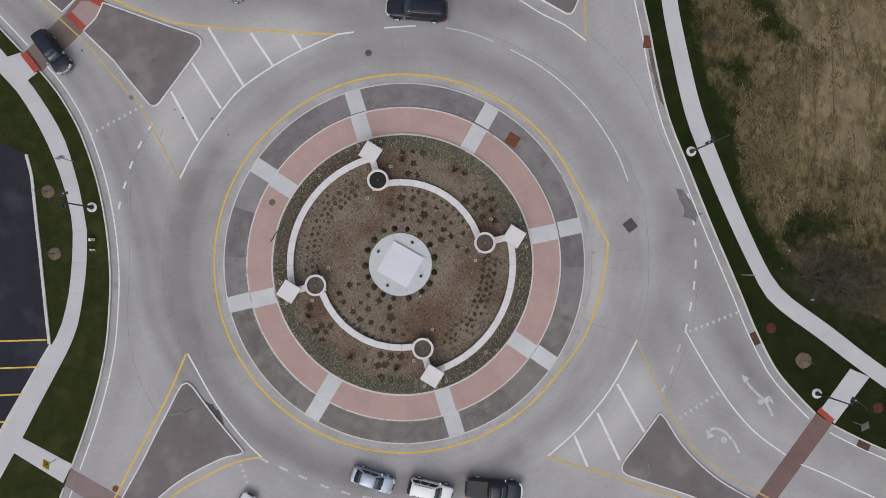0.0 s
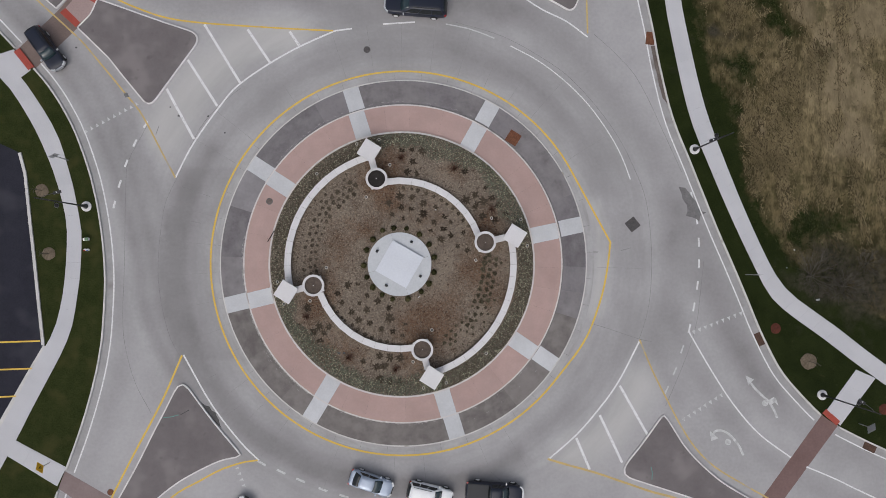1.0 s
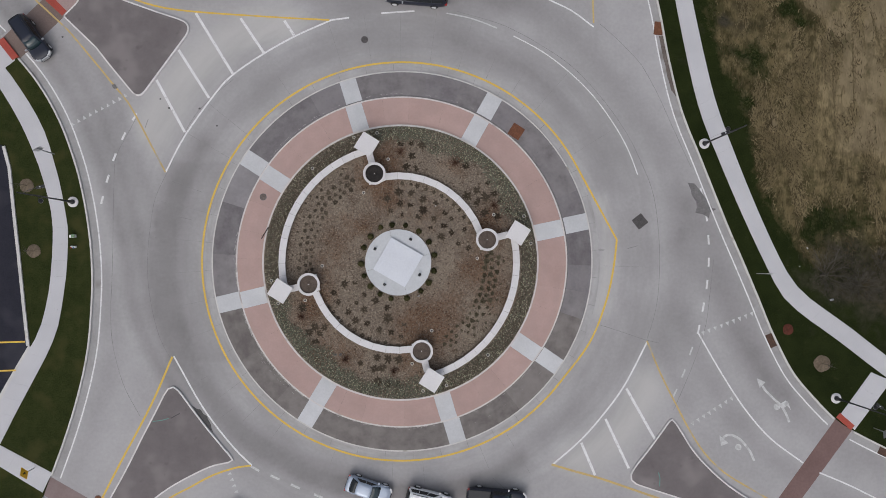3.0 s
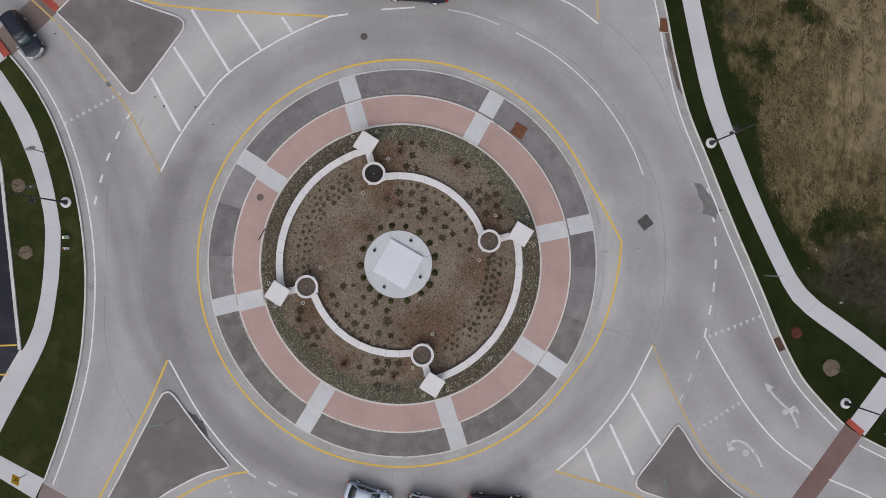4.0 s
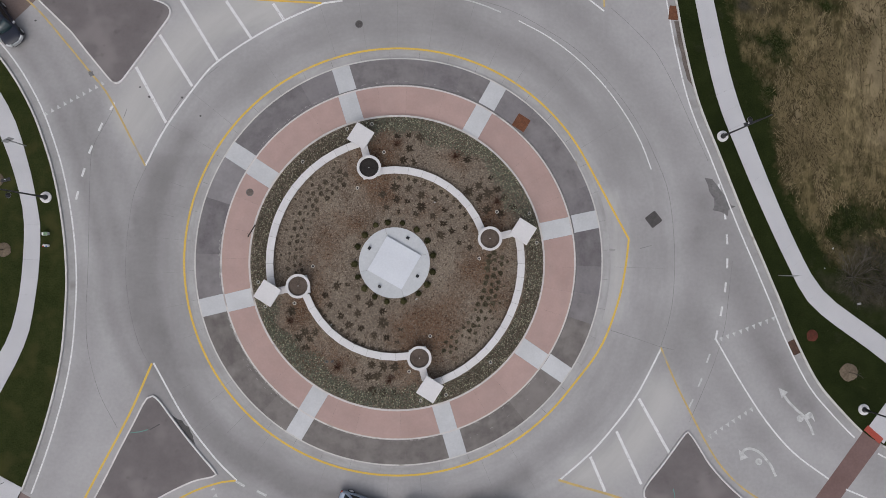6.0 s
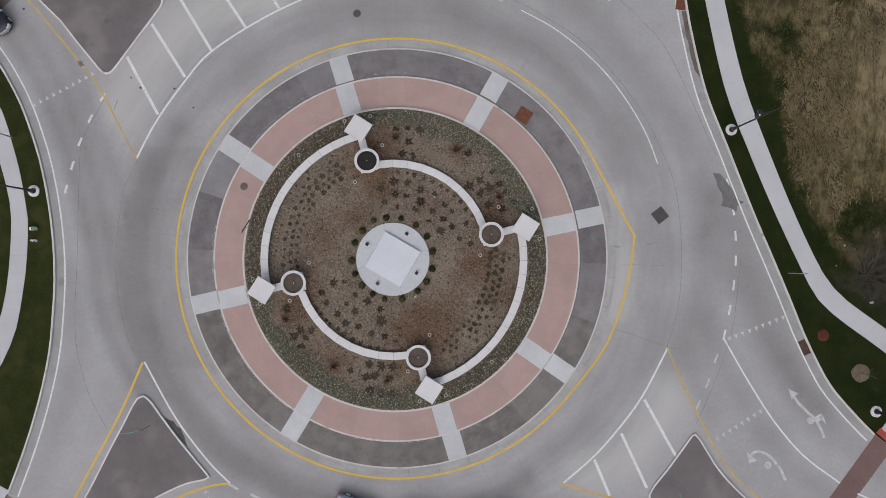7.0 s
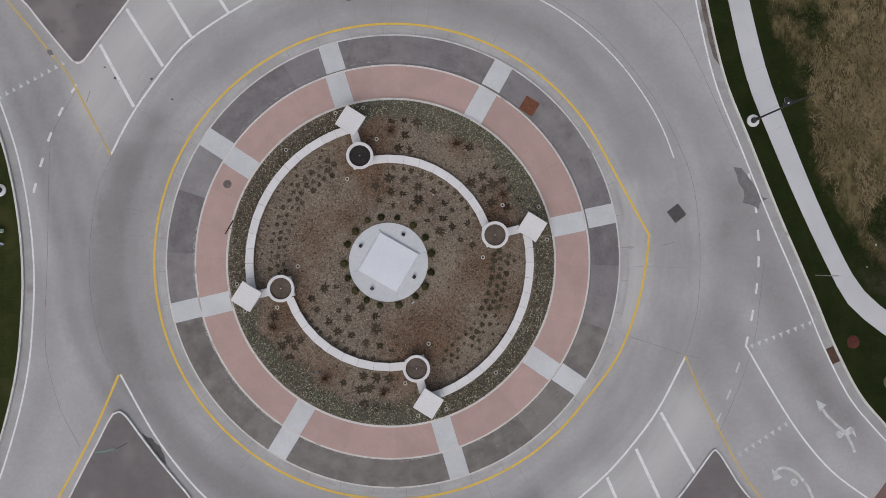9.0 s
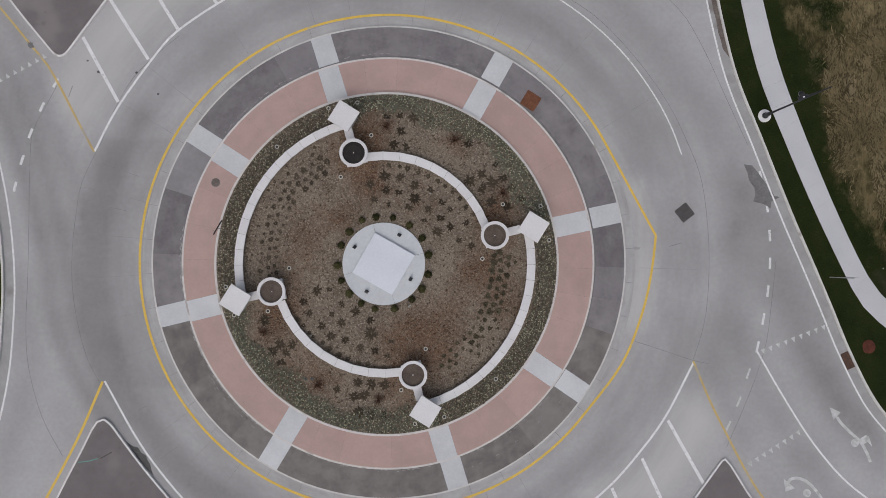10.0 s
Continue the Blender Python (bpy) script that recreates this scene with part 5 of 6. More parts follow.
def clump(meshes, r, a, label, group, scale=1.0):
    x, y = polar(r, a)
    o = new("perennial_clump", rnd.choice(meshes))
    s = scale * rnd.uniform(0.75, 1.2)
    o.matrix_world = pose(x, y, bed_z(x, y) - 0.01, 0, 0, rnd.uniform(0, 360)) @ Matrix.Diagonal((s, s * rnd.uniform(0.8, 1.1), s, 1))
    tagged(o, label, "plant", group)


def clump_at(meshes, spots, label, group, scale):
    for x, y in spots:
        clump(meshes, math.hypot(x - C[0], y - C[1]), math.degrees(math.atan2(y - C[1], x - C[0])), label, group, scale)


INNER_NE = [(-0.4, 6.9), (0.8, 6.8), (2.0, 6.2), (-0.3, 5.8), (0.7, 5.6), (2.0, 5.1), (-0.1, 4.6), (1.5, 4.4), (3.1, 4.2), (3.3, 5.8), (4.2, 4.8), (4.9, 4.2), (4.1, 3.5), (2.8, 3.3), (3.8, 2.4), (4.9, 2.8), (6.2, 3.1), (5.6, 1.7), (6.6, 1.2), (-1.6, 6.2), (-1.3, 5.0)]
INNER_SW = [(-5.9, -2.4), (-4.9, -2.3), (-7.0, -3.3), (-3.9, -3.5), (-6.5, -4.2), (-4.7, -4.3), (-2.8, -4.1), (-5.5, -5.2), (-3.9, -5.0), (-4.8, -6.1), (-3.6, -6.4), (-1.5, -5.9), (-1.6, -4.8), (-2.4, -7.0), (-1.2, -7.3), (-0.2, -7.7), (0.1, -6.5)]
OUTER_NE = [(-0.3, 11.8), (0.8, 11.9), (1.9, 11.7), (0.9, 10.6), (0.3, 9.5), (1.3, 9.3), (8.6, 7.9), (7.5, 7.1), (8.4, 6.4), (7.5, 5.9), (9.3, 6.8), (9.9, 6.0), (10.7, 5.1), (8.2, 4.8), (9.5, 4.5), (6.5, 6.6), (6.4, 9.6)]
OUTER_SW = [(-10.1, -4.8), (-8.9, -6.7), (-7.9, -6.8), (-9.5, -7.3), (-8.4, -7.4), (-8.8, -8.2), (-4.3, -10.4), (-2.9, -11.0), (-2.1, -10.9), (-2.6, -9.8), (-1.5, -10.0), (-0.4, -10.0), (-1.5, -12.5), (-0.5, -12.5), (-2.5, -12.2)]
WALL_FOOT = [(6.8, 3.8), (6.2, 4.4), (5.7, 5.1), (5.1, 5.6), (4.5, 6.1), (3.9, 6.5), (3.1, 6.9), (2.3, 7.2), (1.4, 7.5), (0.8, 7.7), (-0.1, 7.8), (-7.4, -4.7), (-7.0, -5.2), (-6.5, -5.8), (-6.2, -6.1), (-5.4, -6.6), (-4.9, -7.1), (-4.1, -7.6), (-3.4, -7.9), (-2.5, -8.2), (-1.8, -8.3)]
clump_at(BIG, INNER_NE + INNER_SW, "dormant brown star-shaped perennial in the mulch", "large perennials", 1.1)
clump_at(BIG, OUTER_NE + OUTER_SW, "dormant brown perennial between wall and rim", "rim perennials", 1.3)
clump_at(SMALL, WALL_FOOT, "small dormant perennial tuft along the inner wall", "small perennials", 1.15)
# beds inside the two outer walls: three staggered rows, then smaller tufts close to the wall
for base, shift in ((0, 0.0), (180, 0.6)):
    for r, first, n, size in ((8.85, 302.9, 15, 1.0), (9.45, 299.5, 16, 1.05), (10.03, 301.6, 15, 1.0), (10.65, 303.4, 14, 0.6), (11.15, 301.0, 14, 0.5)):
        for j in range(n):
            if rnd.random() < (0.08 if size > 0.8 else 0.3):
                continue
            a = first + 4.4 * j + base + shift + rnd.uniform(-0.6, 0.6)
            bold = 1.3 if base == 0 and a > 335 or base and a % 360 < 150 else 1.0
            clump(SPROUT if base == 0 else SMALL, r + rnd.uniform(-0.1, 0.1), a, "small budding perennial tuft in a curved row" if base == 0 else "small dormant perennial tuft in a curved row", "small perennials", size * bold)

REDTWIG = [tuft_mesh("red_twig_shrub", 60, 0.72, 0.34, 0.016, 0.8, 80 + k, M_REDTWIG) for k in range(2)]
for k, (x, y) in enumerate(((5.3, 9.9), (-0.3, 11.0), (9.2, 5.6), (-10.2, -5.7), (-5.8, -10.0), (-0.9, -11.2))):
    o = new("red_twig_shrub", REDTWIG[k % 2])
    o.matrix_world = pose(x, y, bed_z(x, y) - 0.01, 0, 0, 50 * k)
    tagged(o, "leafless shrub of fine reddish-brown twigs in the mulch", "shrub", "red twig shrubs")
GREYLEAF = tuft_mesh("grey_tuft", 26, 0.2, 0.12, 0.03, 0.6, 90, M_GREYLEAF)
for x, y in ((-6.8, -9.5), (-6.3, -9.5)):
    o = new("grey_tuft", GREYLEAF)
    o.matrix_world = pose(x, y, bed_z(x, y) - 0.01, 0, 0, 40 * x)
    tagged(o, "small tuft of grey-blue leaves in the mulch", "plant", "grey tufts")

# fallen branch on the rose paving
b = bmesh.new()
for p, q, r0, r1 in (((-14.35, 2.15, 0.2), (-14.0, 2.68, 0.34), 0.045, 0.05), ((-14.0, 2.68, 0.34), (-13.62, 3.3, 0.37), 0.05, 0.06), ((-14.0, 2.68, 0.34), (-13.75, 2.6, 0.33), 0.02, 0.012), ((-14.2, 2.35, 0.26), (-14.38, 2.5, 0.21), 0.015, 0.01)):
    tube(b, p, q, r0, r1)
tagged(obj("fallen_branch", b, M_PEAT), "dark fallen branch lying against the garden curb", "branch")


def shrub_mesh(seedv):
    q = random.Random(seedv)
    b = bmesh.new()
    for k in range(110):
        z = q.uniform(0.05, 1.0)
        a = q.uniform(0, 2 * math.pi)
        rr = math.sqrt(max(0.02, 1 - (z - 0.25) ** 2 / 0.6)) * q.uniform(0.75, 1.05)
        c = Vector((0.28 * rr * math.cos(a), 0.28 * rr * math.sin(a), 0.36 * z))
        m = Matrix.Translation(c) @ Euler((q.uniform(-0.9, 0.9), q.uniform(-0.9, 0.9), q.uniform(0, 6.3))).to_matrix().to_4x4()
        b.faces.new([b.verts.new(m @ Vector(v)) for v in ((-0.05, 0, 0), (0, -0.028, 0.01), (0.06, 0, 0), (0, 0.028, 0.01))])
    return b


SHRUBS = []
for k in range(3):
    me = bpy.data.meshes.new("round_shrub")
    b = shrub_mesh(60 + k)
    lathe([(0.2, 0.0), (0.22, 0.15), (0.16, 0.27), (0.02, 0.31)], 9, b)
    b.to_mesh(me)
    b.free()
    me.materials.append(M_SHRUB)
    SHRUBS.append(me)
for k, (a, r) in enumerate(((116.6, 3.95), (99.5, 3.85), (78.9, 3.82), (56.3, 3.76), (33.9, 3.74), (11.3, 3.7), (346.5, 3.7), (326.6, 3.7), (308.3, 3.68), (283.5, 3.72), (258.9, 3.72), (240.3, 3.68), (220.8, 3.68), (201.6, 3.68), (182.3, 3.74), (156.4, 3.76), (137.1, 3.8))):
    o = new("round_shrub", SHRUBS[k % 3])
    s = rnd.uniform(0.95, 1.2)
    o.matrix_world = pose(PC[0] + r * math.cos(radians(a)), PC[1] + r * math.sin(radians(a)), 0.46, 0, 0, rnd.uniform(0, 360)) @ Matrix.Diagonal((s, s, s, 1))
    tagged(o, "small round olive-brown shrub beside the slab", "shrub", "shrubs round the slab")


def scatter(name, count, place, size, material, label, seedv, tilt=0.6, long=1.0):
    """Very many small leaves as one mesh."""
    q = random.Random(seedv)
    verts, faces = [], []
    while len(faces) < count:
        x, y, z = place(q)
        if x is None:
            continue
        s = size * q.uniform(0.6, 1.3)
        m = Euler((q.uniform(-tilt, tilt), q.uniform(-tilt, tilt), q.uniform(0, 6.3))).to_matrix()
        i = len(verts)
        for v in ((-long, 0, 0), (0, -0.6, 0.1), (long, 0, 0), (0, 0.6, 0.1)):
            w = m @ Vector(v) * s
            verts.append((x + w.x, y + w.y, z + w.z))
        faces.append((i, i + 1, i + 2, i + 3))
    me = bpy.data.meshes.new(name)
    me.from_pydata(verts, [], faces)
    me.materials.append(material)
    return tagged(new(name, me), label, "groundcover", kind="stuff")


def rim_place(q, green):
    """A place between garden curb and wall; green leaves keep mostly to the two stretches with no wall."""
    a = q.uniform(0, 360)
    walled = 108 < a < 192 or a > 288 or a < 12
    if q.random() > ((0.35 if a > 288 or a < 12 else 0.1) if walled else 1.0 if green else 0.3) and green or not green and not walled and q.random() < 0.6:
        return None, 0, 0
    inner = 12.25 if walled else 12.25 + 0.45 * math.sin(radians(a * 9)) + 0.3 * math.sin(radians(a * 23)) + q.uniform(-0.5, 0.3)
    r = q.uniform(inner, 13.78)
    x, y = -0.17 + r * math.cos(radians(a)), -0.19 + r * math.sin(radians(a))
    for p in PIL:
        if abs(x - p[0]) < 0.85 and abs(y - p[1]) < 0.85:
            return None, 0, 0
    return x, y, bed_z(x, y) + q.uniform(0.01, 0.1)


def bloom_place(q):
    x, y, z = rim_place(q, q.random() < 0.55)
    return x, y, z + 0.07


scatter("groundcover", 8500, lambda q: rim_place(q, True), 0.085, M_COVER, "low grey-green groundcover inside the curb", 5)
scatter("groundcover_litter", 11000, lambda q: rim_place(q, False), 0.08, M_LITTER, "dark brown leaf litter and stems inside the curb", 15)
scatter("groundcover_bloom", 2500, bloom_place, 0.068, M_BLOOM, "small pale blooms over the groundcover", 6, 0.3, 0.8)


def bed_place(q):
    a, r = q.uniform(0, 2 * math.pi), 12.2 * math.sqrt(q.uniform(0.07, 1))
    x, y = C[0] + r * math.cos(a), C[1] + r * math.sin(a)
    return x, y, bed_z(x, y) + 0.012


M_CHIPS = surf("bark_chips", (0.045, 0.034, 0.026), (0.26, 0.215, 0.172), 5.0, 30, 0.95, 0.0)
scatter("mulch_chips", 26000, bed_place, 0.05, M_CHIPS, "loose pale bark chips over the bed", 7, 0.35, 1.2)

# ---- round garden lights ----
def garden_light(x, y, tilt):
    t = thing("garden_light", "small white ring light set in the mulch", "garden light", pose(x, y, bed_z(x, y), tilt), "garden lights")
    part("collar", lathe([(0.15, -0.02), (0.175, 0.1), (0.175, 0.14), (0.105, 0.14), (0.095, 0.09)], 16), M_COLLAR, t)
    part("lens", lathe([(0.115, 0.05), (0.11, 0.1), (0.03, 0.115), (0.01, 0.115)], 14), M_BLACK, t)


for x, y in ((-2.68, 12.93), (-5.03, 12.46), (-1.53, 10.25), (-4.0, 6.82), (-8.14, -0.58), (-9.85, -4.06), (-12.58, -4.37), (-13.27, -2.09),
             (2.9, -7.11), (0.93, -10.44), (2.03, -13.19), (4.41, -12.65), (9.19, 4.63), (7.51, 0.19), (12.3, 4.5), (12.99, 1.71),
             (-9.2, 9.3), (8.6, -9.6)):
    garden_light(x, y, rnd.uniform(-6, 6))

# ---- street lamps ----
def street_lamp(m):
    t = thing("street_lamp", "tall black street lamp on a round concrete footing", "street lamp", m, "street lamps")
    part("footing", lathe([(0.53, -0.1), (0.53, 0.1), (0.5, 0.13), (0.02, 0.13)], 28), M_CAP, t, "pale round concrete footing")
    part("base", lathe([(0.25, 0.13), (0.25, 0.25), (0.18, 0.35), (0.14, 0.9), (0.1, 1.1), (0.09, 1.15)], 16), M_BLACK, t)
    part("pole", lathe([(0.085, 1.1), (0.065, 5), (0.05, 9.0), (0.07, 9.05), (0.04, 9.2), (0.01, 9.3)], 12), M_BLACK, t)
    b = bmesh.new()
    for p, q in (((0, 0, 8.3), (0.8, 0, 8.95)), ((0.8, 0, 8.95), (1.7, 0, 9.1))):
        tube(b, p, q, 0.035, 0.03)
    part("arm", b, M_BLACK, t)
    b = bevelled(box(bmesh.new(), 1.7, 2.4, -0.13, 0.13, 9.03, 9.14), 0.04)
    head = part("luminaire", b, M_BLACK, t)
    part("photocell", lathe([(0.05, 9.15), (0.05, 9.24), (0.02, 9.26)], 10, m=Matrix.Translation((2.05, 0, 0))), M_SIGNW, head, "pale photocell on top")
    b = bmesh.new()
    tube(b, (0, 0, 5.9), (-0.05, -0.32, 5.98), 0.025, 0.02)
    part("side_arm", b, M_BLACK, t)
    part("pendant_shade", lathe([(0.22, 5.36), (0.2, 5.44), (0.1, 5.62), (0.05, 5.72), (0.02, 5.73)], 18, m=Matrix.Translation((-0.05, -0.4, 0.3))), M_BLACK, t, "black dome shade")
    part("pendant_rim", lathe([(0.22, 5.34), (0.24, 5.36), (0.23, 5.39), (0.22, 5.37)], 18, m=Matrix.Translation((-0.05, -0.4, 0.3))), M_GALV, t, "bright rim of the shade")
    return t


lamp = street_lamp(pose(-33.25, 5.84, 0.12, 0, 0, 14))
copy_thing(lamp, pose(30.97, 12.02, 0.12, 0, 0, 200))
copy_thing(lamp, pose(44.4, -14.15, 0.12, 0, 0, 146))

# ---- signs ----
def sign(m, label, shape, h, material):
    t = thing("road_sign", label, "road sign", m, "road signs")
    b = box(bmesh.new(), -0.04, 0.04, -0.04, 0.04, -0.15, h)
    part("post", b, M_GALV, t)
    s = 0.66 if shape == "diamond" else 0.38
    pts = [(0, -s), (s, 0), (0, s), (-s, 0)] if shape == "diamond" else [(-s, -s * 1.2), (s, -s * 1.2), (s, s * 1.2), (-s, s * 1.2)]
    b = prism(fillet(pts, [0.05] * 4, 3), 0.0, 0.012)
    bmesh.ops.transform(b, matrix=pose(0.035, 0, h - s * 0.9, 90, 0, 90), verts=b.verts)
    plate = part("plate", b, material, t)
    return t, plate, s, h


def glyph(plate, h, s):
    """Plain dark walking-figure bars."""
    b = bmesh.new()
    for y0, y1, z0, z1 in ((-0.05, 0.05, 0.12, 0.22), (-0.08, 0.06, -0.08, 0.1), (-0.14, -0.06, -0.25, -0.06), (0.02, 0.1, -0.25, -0.06)):
        box(b, 0.046, 0.052, y0, y1, h - s * 0.9 + z0, h - s * 0.9 + z1)
    part("symbol", b, M_BLACK, plate, "black bar symbol")


t, pl, s, h = sign(pose(-36.7, -20.75, 0.16, 0, 0, 25), "yellow diamond crossing sign on a steel post", "diamond", 2.4, M_SIGNY)
glyph(pl, h, s)
sign(pose(-35.2, 10.7, 0.12, 0, 0, 120), "steel-backed rectangular sign on a thin post", "plate", 3.0, M_GALV)
sign(pose(36.3, -1.35, 0.12, 0, 0, 92), "steel-backed rectangular sign on a thin post", "plate", 3.2, M_GALV)
sign(pose(48.3, -17.2, 0.12, 0, 0, -35), "silver-backed diamond sign on a thin post", "diamond", 2.6, M_GALV)

# ---- utility markers in the lawn ----
t = thing("utility_box", "small white utility box in the lawn", "utility box", pose(-33.1, 2.4, 0.14, 0, 0, 5))
part("body", bevelled(box(bmesh.new(), -0.28, 0.22, -0.14, 0.14, -0.05, 0.4), 0.03), M_SIGNW, t)
part("lid", bevelled(box(bmesh.new(), -0.1, 0.24, -0.155, 0.155, 0.4, 0.45), 0.015), surf("green_lid", (0.12, 0.2, 0.12), (0.18, 0.28, 0.17), 3, 20, 0.6, 0.1), t, "green lid")
t = thing("valve_box", "pair of small utility valves, white with coloured tops", "valve box", pose(-33.1, 1.3, 0.14))
for dx, mt, lb in ((-0.14, M_TAIL, "red valve cap"), (0.14, gloss("blue_valve", (0.05, 0.1, 0.35), 0.4), "blue valve cap")):
    v = part("valve", lathe([(0.12, -0.05), (0.12, 0.3), (0.1, 0.33), (0.02, 0.34)], 14, m=Matrix.Translation((dx, 0, 0))), M_SIGNW, t)
    part("cap", lathe([(0.07, 0.33), (0.07, 0.4), (0.02, 0.42)], 12, m=Matrix.Translation((dx, -0.08, 0))), mt, v, lb)

# ---- mulch rings with saplings ----
def mulch_ring(x, y, r, material, label, sapling):
    q = random.Random(int(x * 10))
    t = thing("mulch_ring", label, "mulch ring", pose(x, y, 0.13))
    pr = [(r * 1.0, -0.02), (r * 0.93, 0.05), (r * 0.5, 0.1), (r * 0.15, 0.07), (0.01, 0.06)]
    b = lathe(pr, 64)
    for v in b.verts:
        f = 1 + 0.09 * noise.noise(Vector((v.co.x * 2 + x, v.co.y * 2 + y, 0))) + 0.07 * noise.noise(Vector((v.co.x * 9 + x, v.co.y * 9 + y, 4)))
        v.co.x, v.co.y = v.co.x * f, v.co.y * f
    part("mulch", b, material, t)
    if sapling:
        s = thing("sapling", "leafless young tree with thin bare twigs", "tree", pose(x, y, 0.18), "saplings")
        b = tube(bmesh.new(), (0, 0, -0.05), (0.02, 0.01, 1.7), 0.03, 0.018)
        part("trunk", b, M_TWIG, s)
        b = bmesh.new()
        for k in range(16):
            a = q.uniform(0, 6.28)
            z = q.uniform(0.7, 1.7)
            l = q.uniform(0.3, 0.7)
            tube(b, (0.02, 0.01, z), (l * math.cos(a), l * math.sin(a), z + l * 0.7), 0.009, 0.004, 4)
        tagged(part("twig_haze", b, M_TWIG, s), kind="stuff")


mulch_ring(-37.9, 7.5, 0.72, M_MULCHRING, "round bed of pale brown mulch in the lawn", True)
mulch_ring(-37.1, 0.9, 0.7, M_MULCHRING, "round bed of pale brown mulch in the lawn", True)
mulch_ring(43.0, -10.6, 0.88, M_MULCHRING, "round bed of pale brown mulch in the lawn", True)
mulch_ring(39.5, -7.1, 0.58, M_REDMULCH, "round patch of red mulch in the lawn", False)
mulch_ring(51.1, -15.7, 0.6, M_REDMULCH, "round patch of red mulch in the lawn", False)

# ---- leafless tree and straw in the field ----
def bare_tree(m, height, seedv, label):
    """Multi-stemmed leafless bush-tree: a short trunk, arching limbs, a haze of twigs."""
    q = random.Random(seedv)
    t = thing("bare_tree", label, "tree", m, "bare trees")
    trunk, limbs, twigs = bmesh.new(), bmesh.new(), bmesh.new()
    tube(trunk, (0, 0, -0.1), (0.05, 0.02, height * 0.22), 0.1, 0.07, 8)

    def grow(p, d, length, r, level):
        e = p + d * length
        tube(limbs if level < 2 else twigs, p, e, r, r * 0.6, 5 if level < 2 else 3)
        if level == 4:
            return
        for _ in range(4 if level < 2 else 3):
            dd = (d + Vector((q.uniform(-1, 1), q.uniform(-1, 1), q.uniform(-0.3, 0.5))) * 0.5).normalized()
            grow(p.lerp(e, q.uniform(0.35, 1.0)), dd, length * q.uniform(0.5, 0.85), r * 0.55, level + 1)

    for k in range(14):
        a = k * 0.449 + q.uniform(-0.25, 0.25)
        grow(Vector((0.03, 0.02, height * q.uniform(0.05, 0.22))), Vector((math.cos(a), math.sin(a), q.uniform(0.2, 1.1))).normalized(), height * 0.32, 0.021, 0)
    part("trunk", trunk, M_TWIG, t)
    tagged(part("limb_frame", limbs, M_TWIG, t), kind="stuff")
    tagged(part("twig_haze", twigs, M_TWIG, t), kind="stuff")


bare_tree(pose(43.0, -1.5, 0.12), 4.8, 3, "leafless grey-brown tree with spreading twigs in the rough grass")
bare_tree(pose(46.6, -2.6, 0.12), 3.2, 8, "leafless low bush of thin twigs in the rough grass")
bare_tree(pose(49.2, -0.2, 0.12), 2.6, 15, "small leafless bush of thin twigs in the rough grass")


RUTS = ([(46.55, 27.0), (46.65, 20.0), (46.7, 15.2)], [(44.5, 21.0), (44.55, 17.0), (44.65, 13.8)], [(44.6, 10.0), (46.0, 9.4), (47.4, 9.2), (49.2, 9.6)], [(44.6, 10.4), (44.5, 8.0), (44.7, 5.8)], [(47.6, 26.4), (47.9, 22.0)],
        [(43.0, 22.6), (42.9, 17.5)], [(38.9, 18.4), (41.4, 16.8)], [(48.6, 26.0), (49.6, 21.8)])


def stalk(verts, faces, x, y, a, l, w, h, lift):
    """A flattened wisp of dry stalks, ridged along its middle."""
    u, v = Vector((math.cos(a), math.sin(a), 0)), Vector((-math.sin(a), math.cos(a), 0))
    p = Vector((x, y, 0.142 + lift))
    i = len(verts)
    for c in (p, p + u * l * 0.4 - v * w, p + u * l * 0.45 + Vector((0, 0, h)), p + u * l * 0.4 + v * w, p + u * l + v * w * 0.4):
        verts.append(tuple(c))
    faces += [(i, i + 1, i + 2), (i, i + 2, i + 3), (i + 1, i + 4, i + 2), (i + 2, i + 4, i + 3)]


def straw_field(name, count, seedv, material, label, choose):
    q = random.Random(seedv)
    verts, faces = [], []
    made = 0
    while made < count:
        x, y = q.uniform(31, 64), q.uniform(-12, 32)
        d = dryness(x, y) if x > x_on(FIELD, y) - 0.3 else 0
        size = choose(x, y, d, q)
        if not size:
            continue
        a = radians(90 + 75 * noise.noise(Vector((x * 0.3, y * 0.2, 0))) + q.gauss(0, 30)) + (math.pi if q.random() < 0.5 else 0)
        stalk(verts, faces, x, y, a, size * q.uniform(0.5, 1.5), size * q.uniform(0.05, 0.13), size * q.uniform(0.03, 0.12), q.uniform(0, 0.03))
        made += 1
    me = bpy.data.meshes.new(name)
    me.from_pydata(verts, [], faces)
    me.materials.append(material)
    return tagged(new(name, me), label, "dry grass", kind="stuff")


def matted(x, y):
    """How thickly the stalks lie: strips running with the old furrows, thickest in the middle of the field."""
    strips = noise.noise(Vector((x * 0.75, y * 0.16, 3))) + 0.6 * noise.noise(Vector((x * 1.9, y * 0.6, 8)))
    return strips + 0.5 * gathered(((38.8, 15.5, 3.0, 1.0), (40.0, 10.5, 2.6, 1.0), (42.0, 18.5, 3.2, 0.7), (38.8, 12.0, 2.0, 0.6), (41.5, 7.4, 1.6, 0.8), (47.0, 25.0, 2.6, 0.6), (37.6, 27.0, 2.4, 0.3), (46.8, 14.6, 1.6, 0.7)), x, y)


def pale_stalks(x, y, d, q):
    if d < 0.55 or gathered(BARE, x, y) > 0.35 or brushiness(x, y) > 0.45 or q.random() > 0.05 + 0.95 * matted(x, y):
        return 0
    return 0.28 + 0.34 * max(0.0, min(1.0, matted(x, y)))


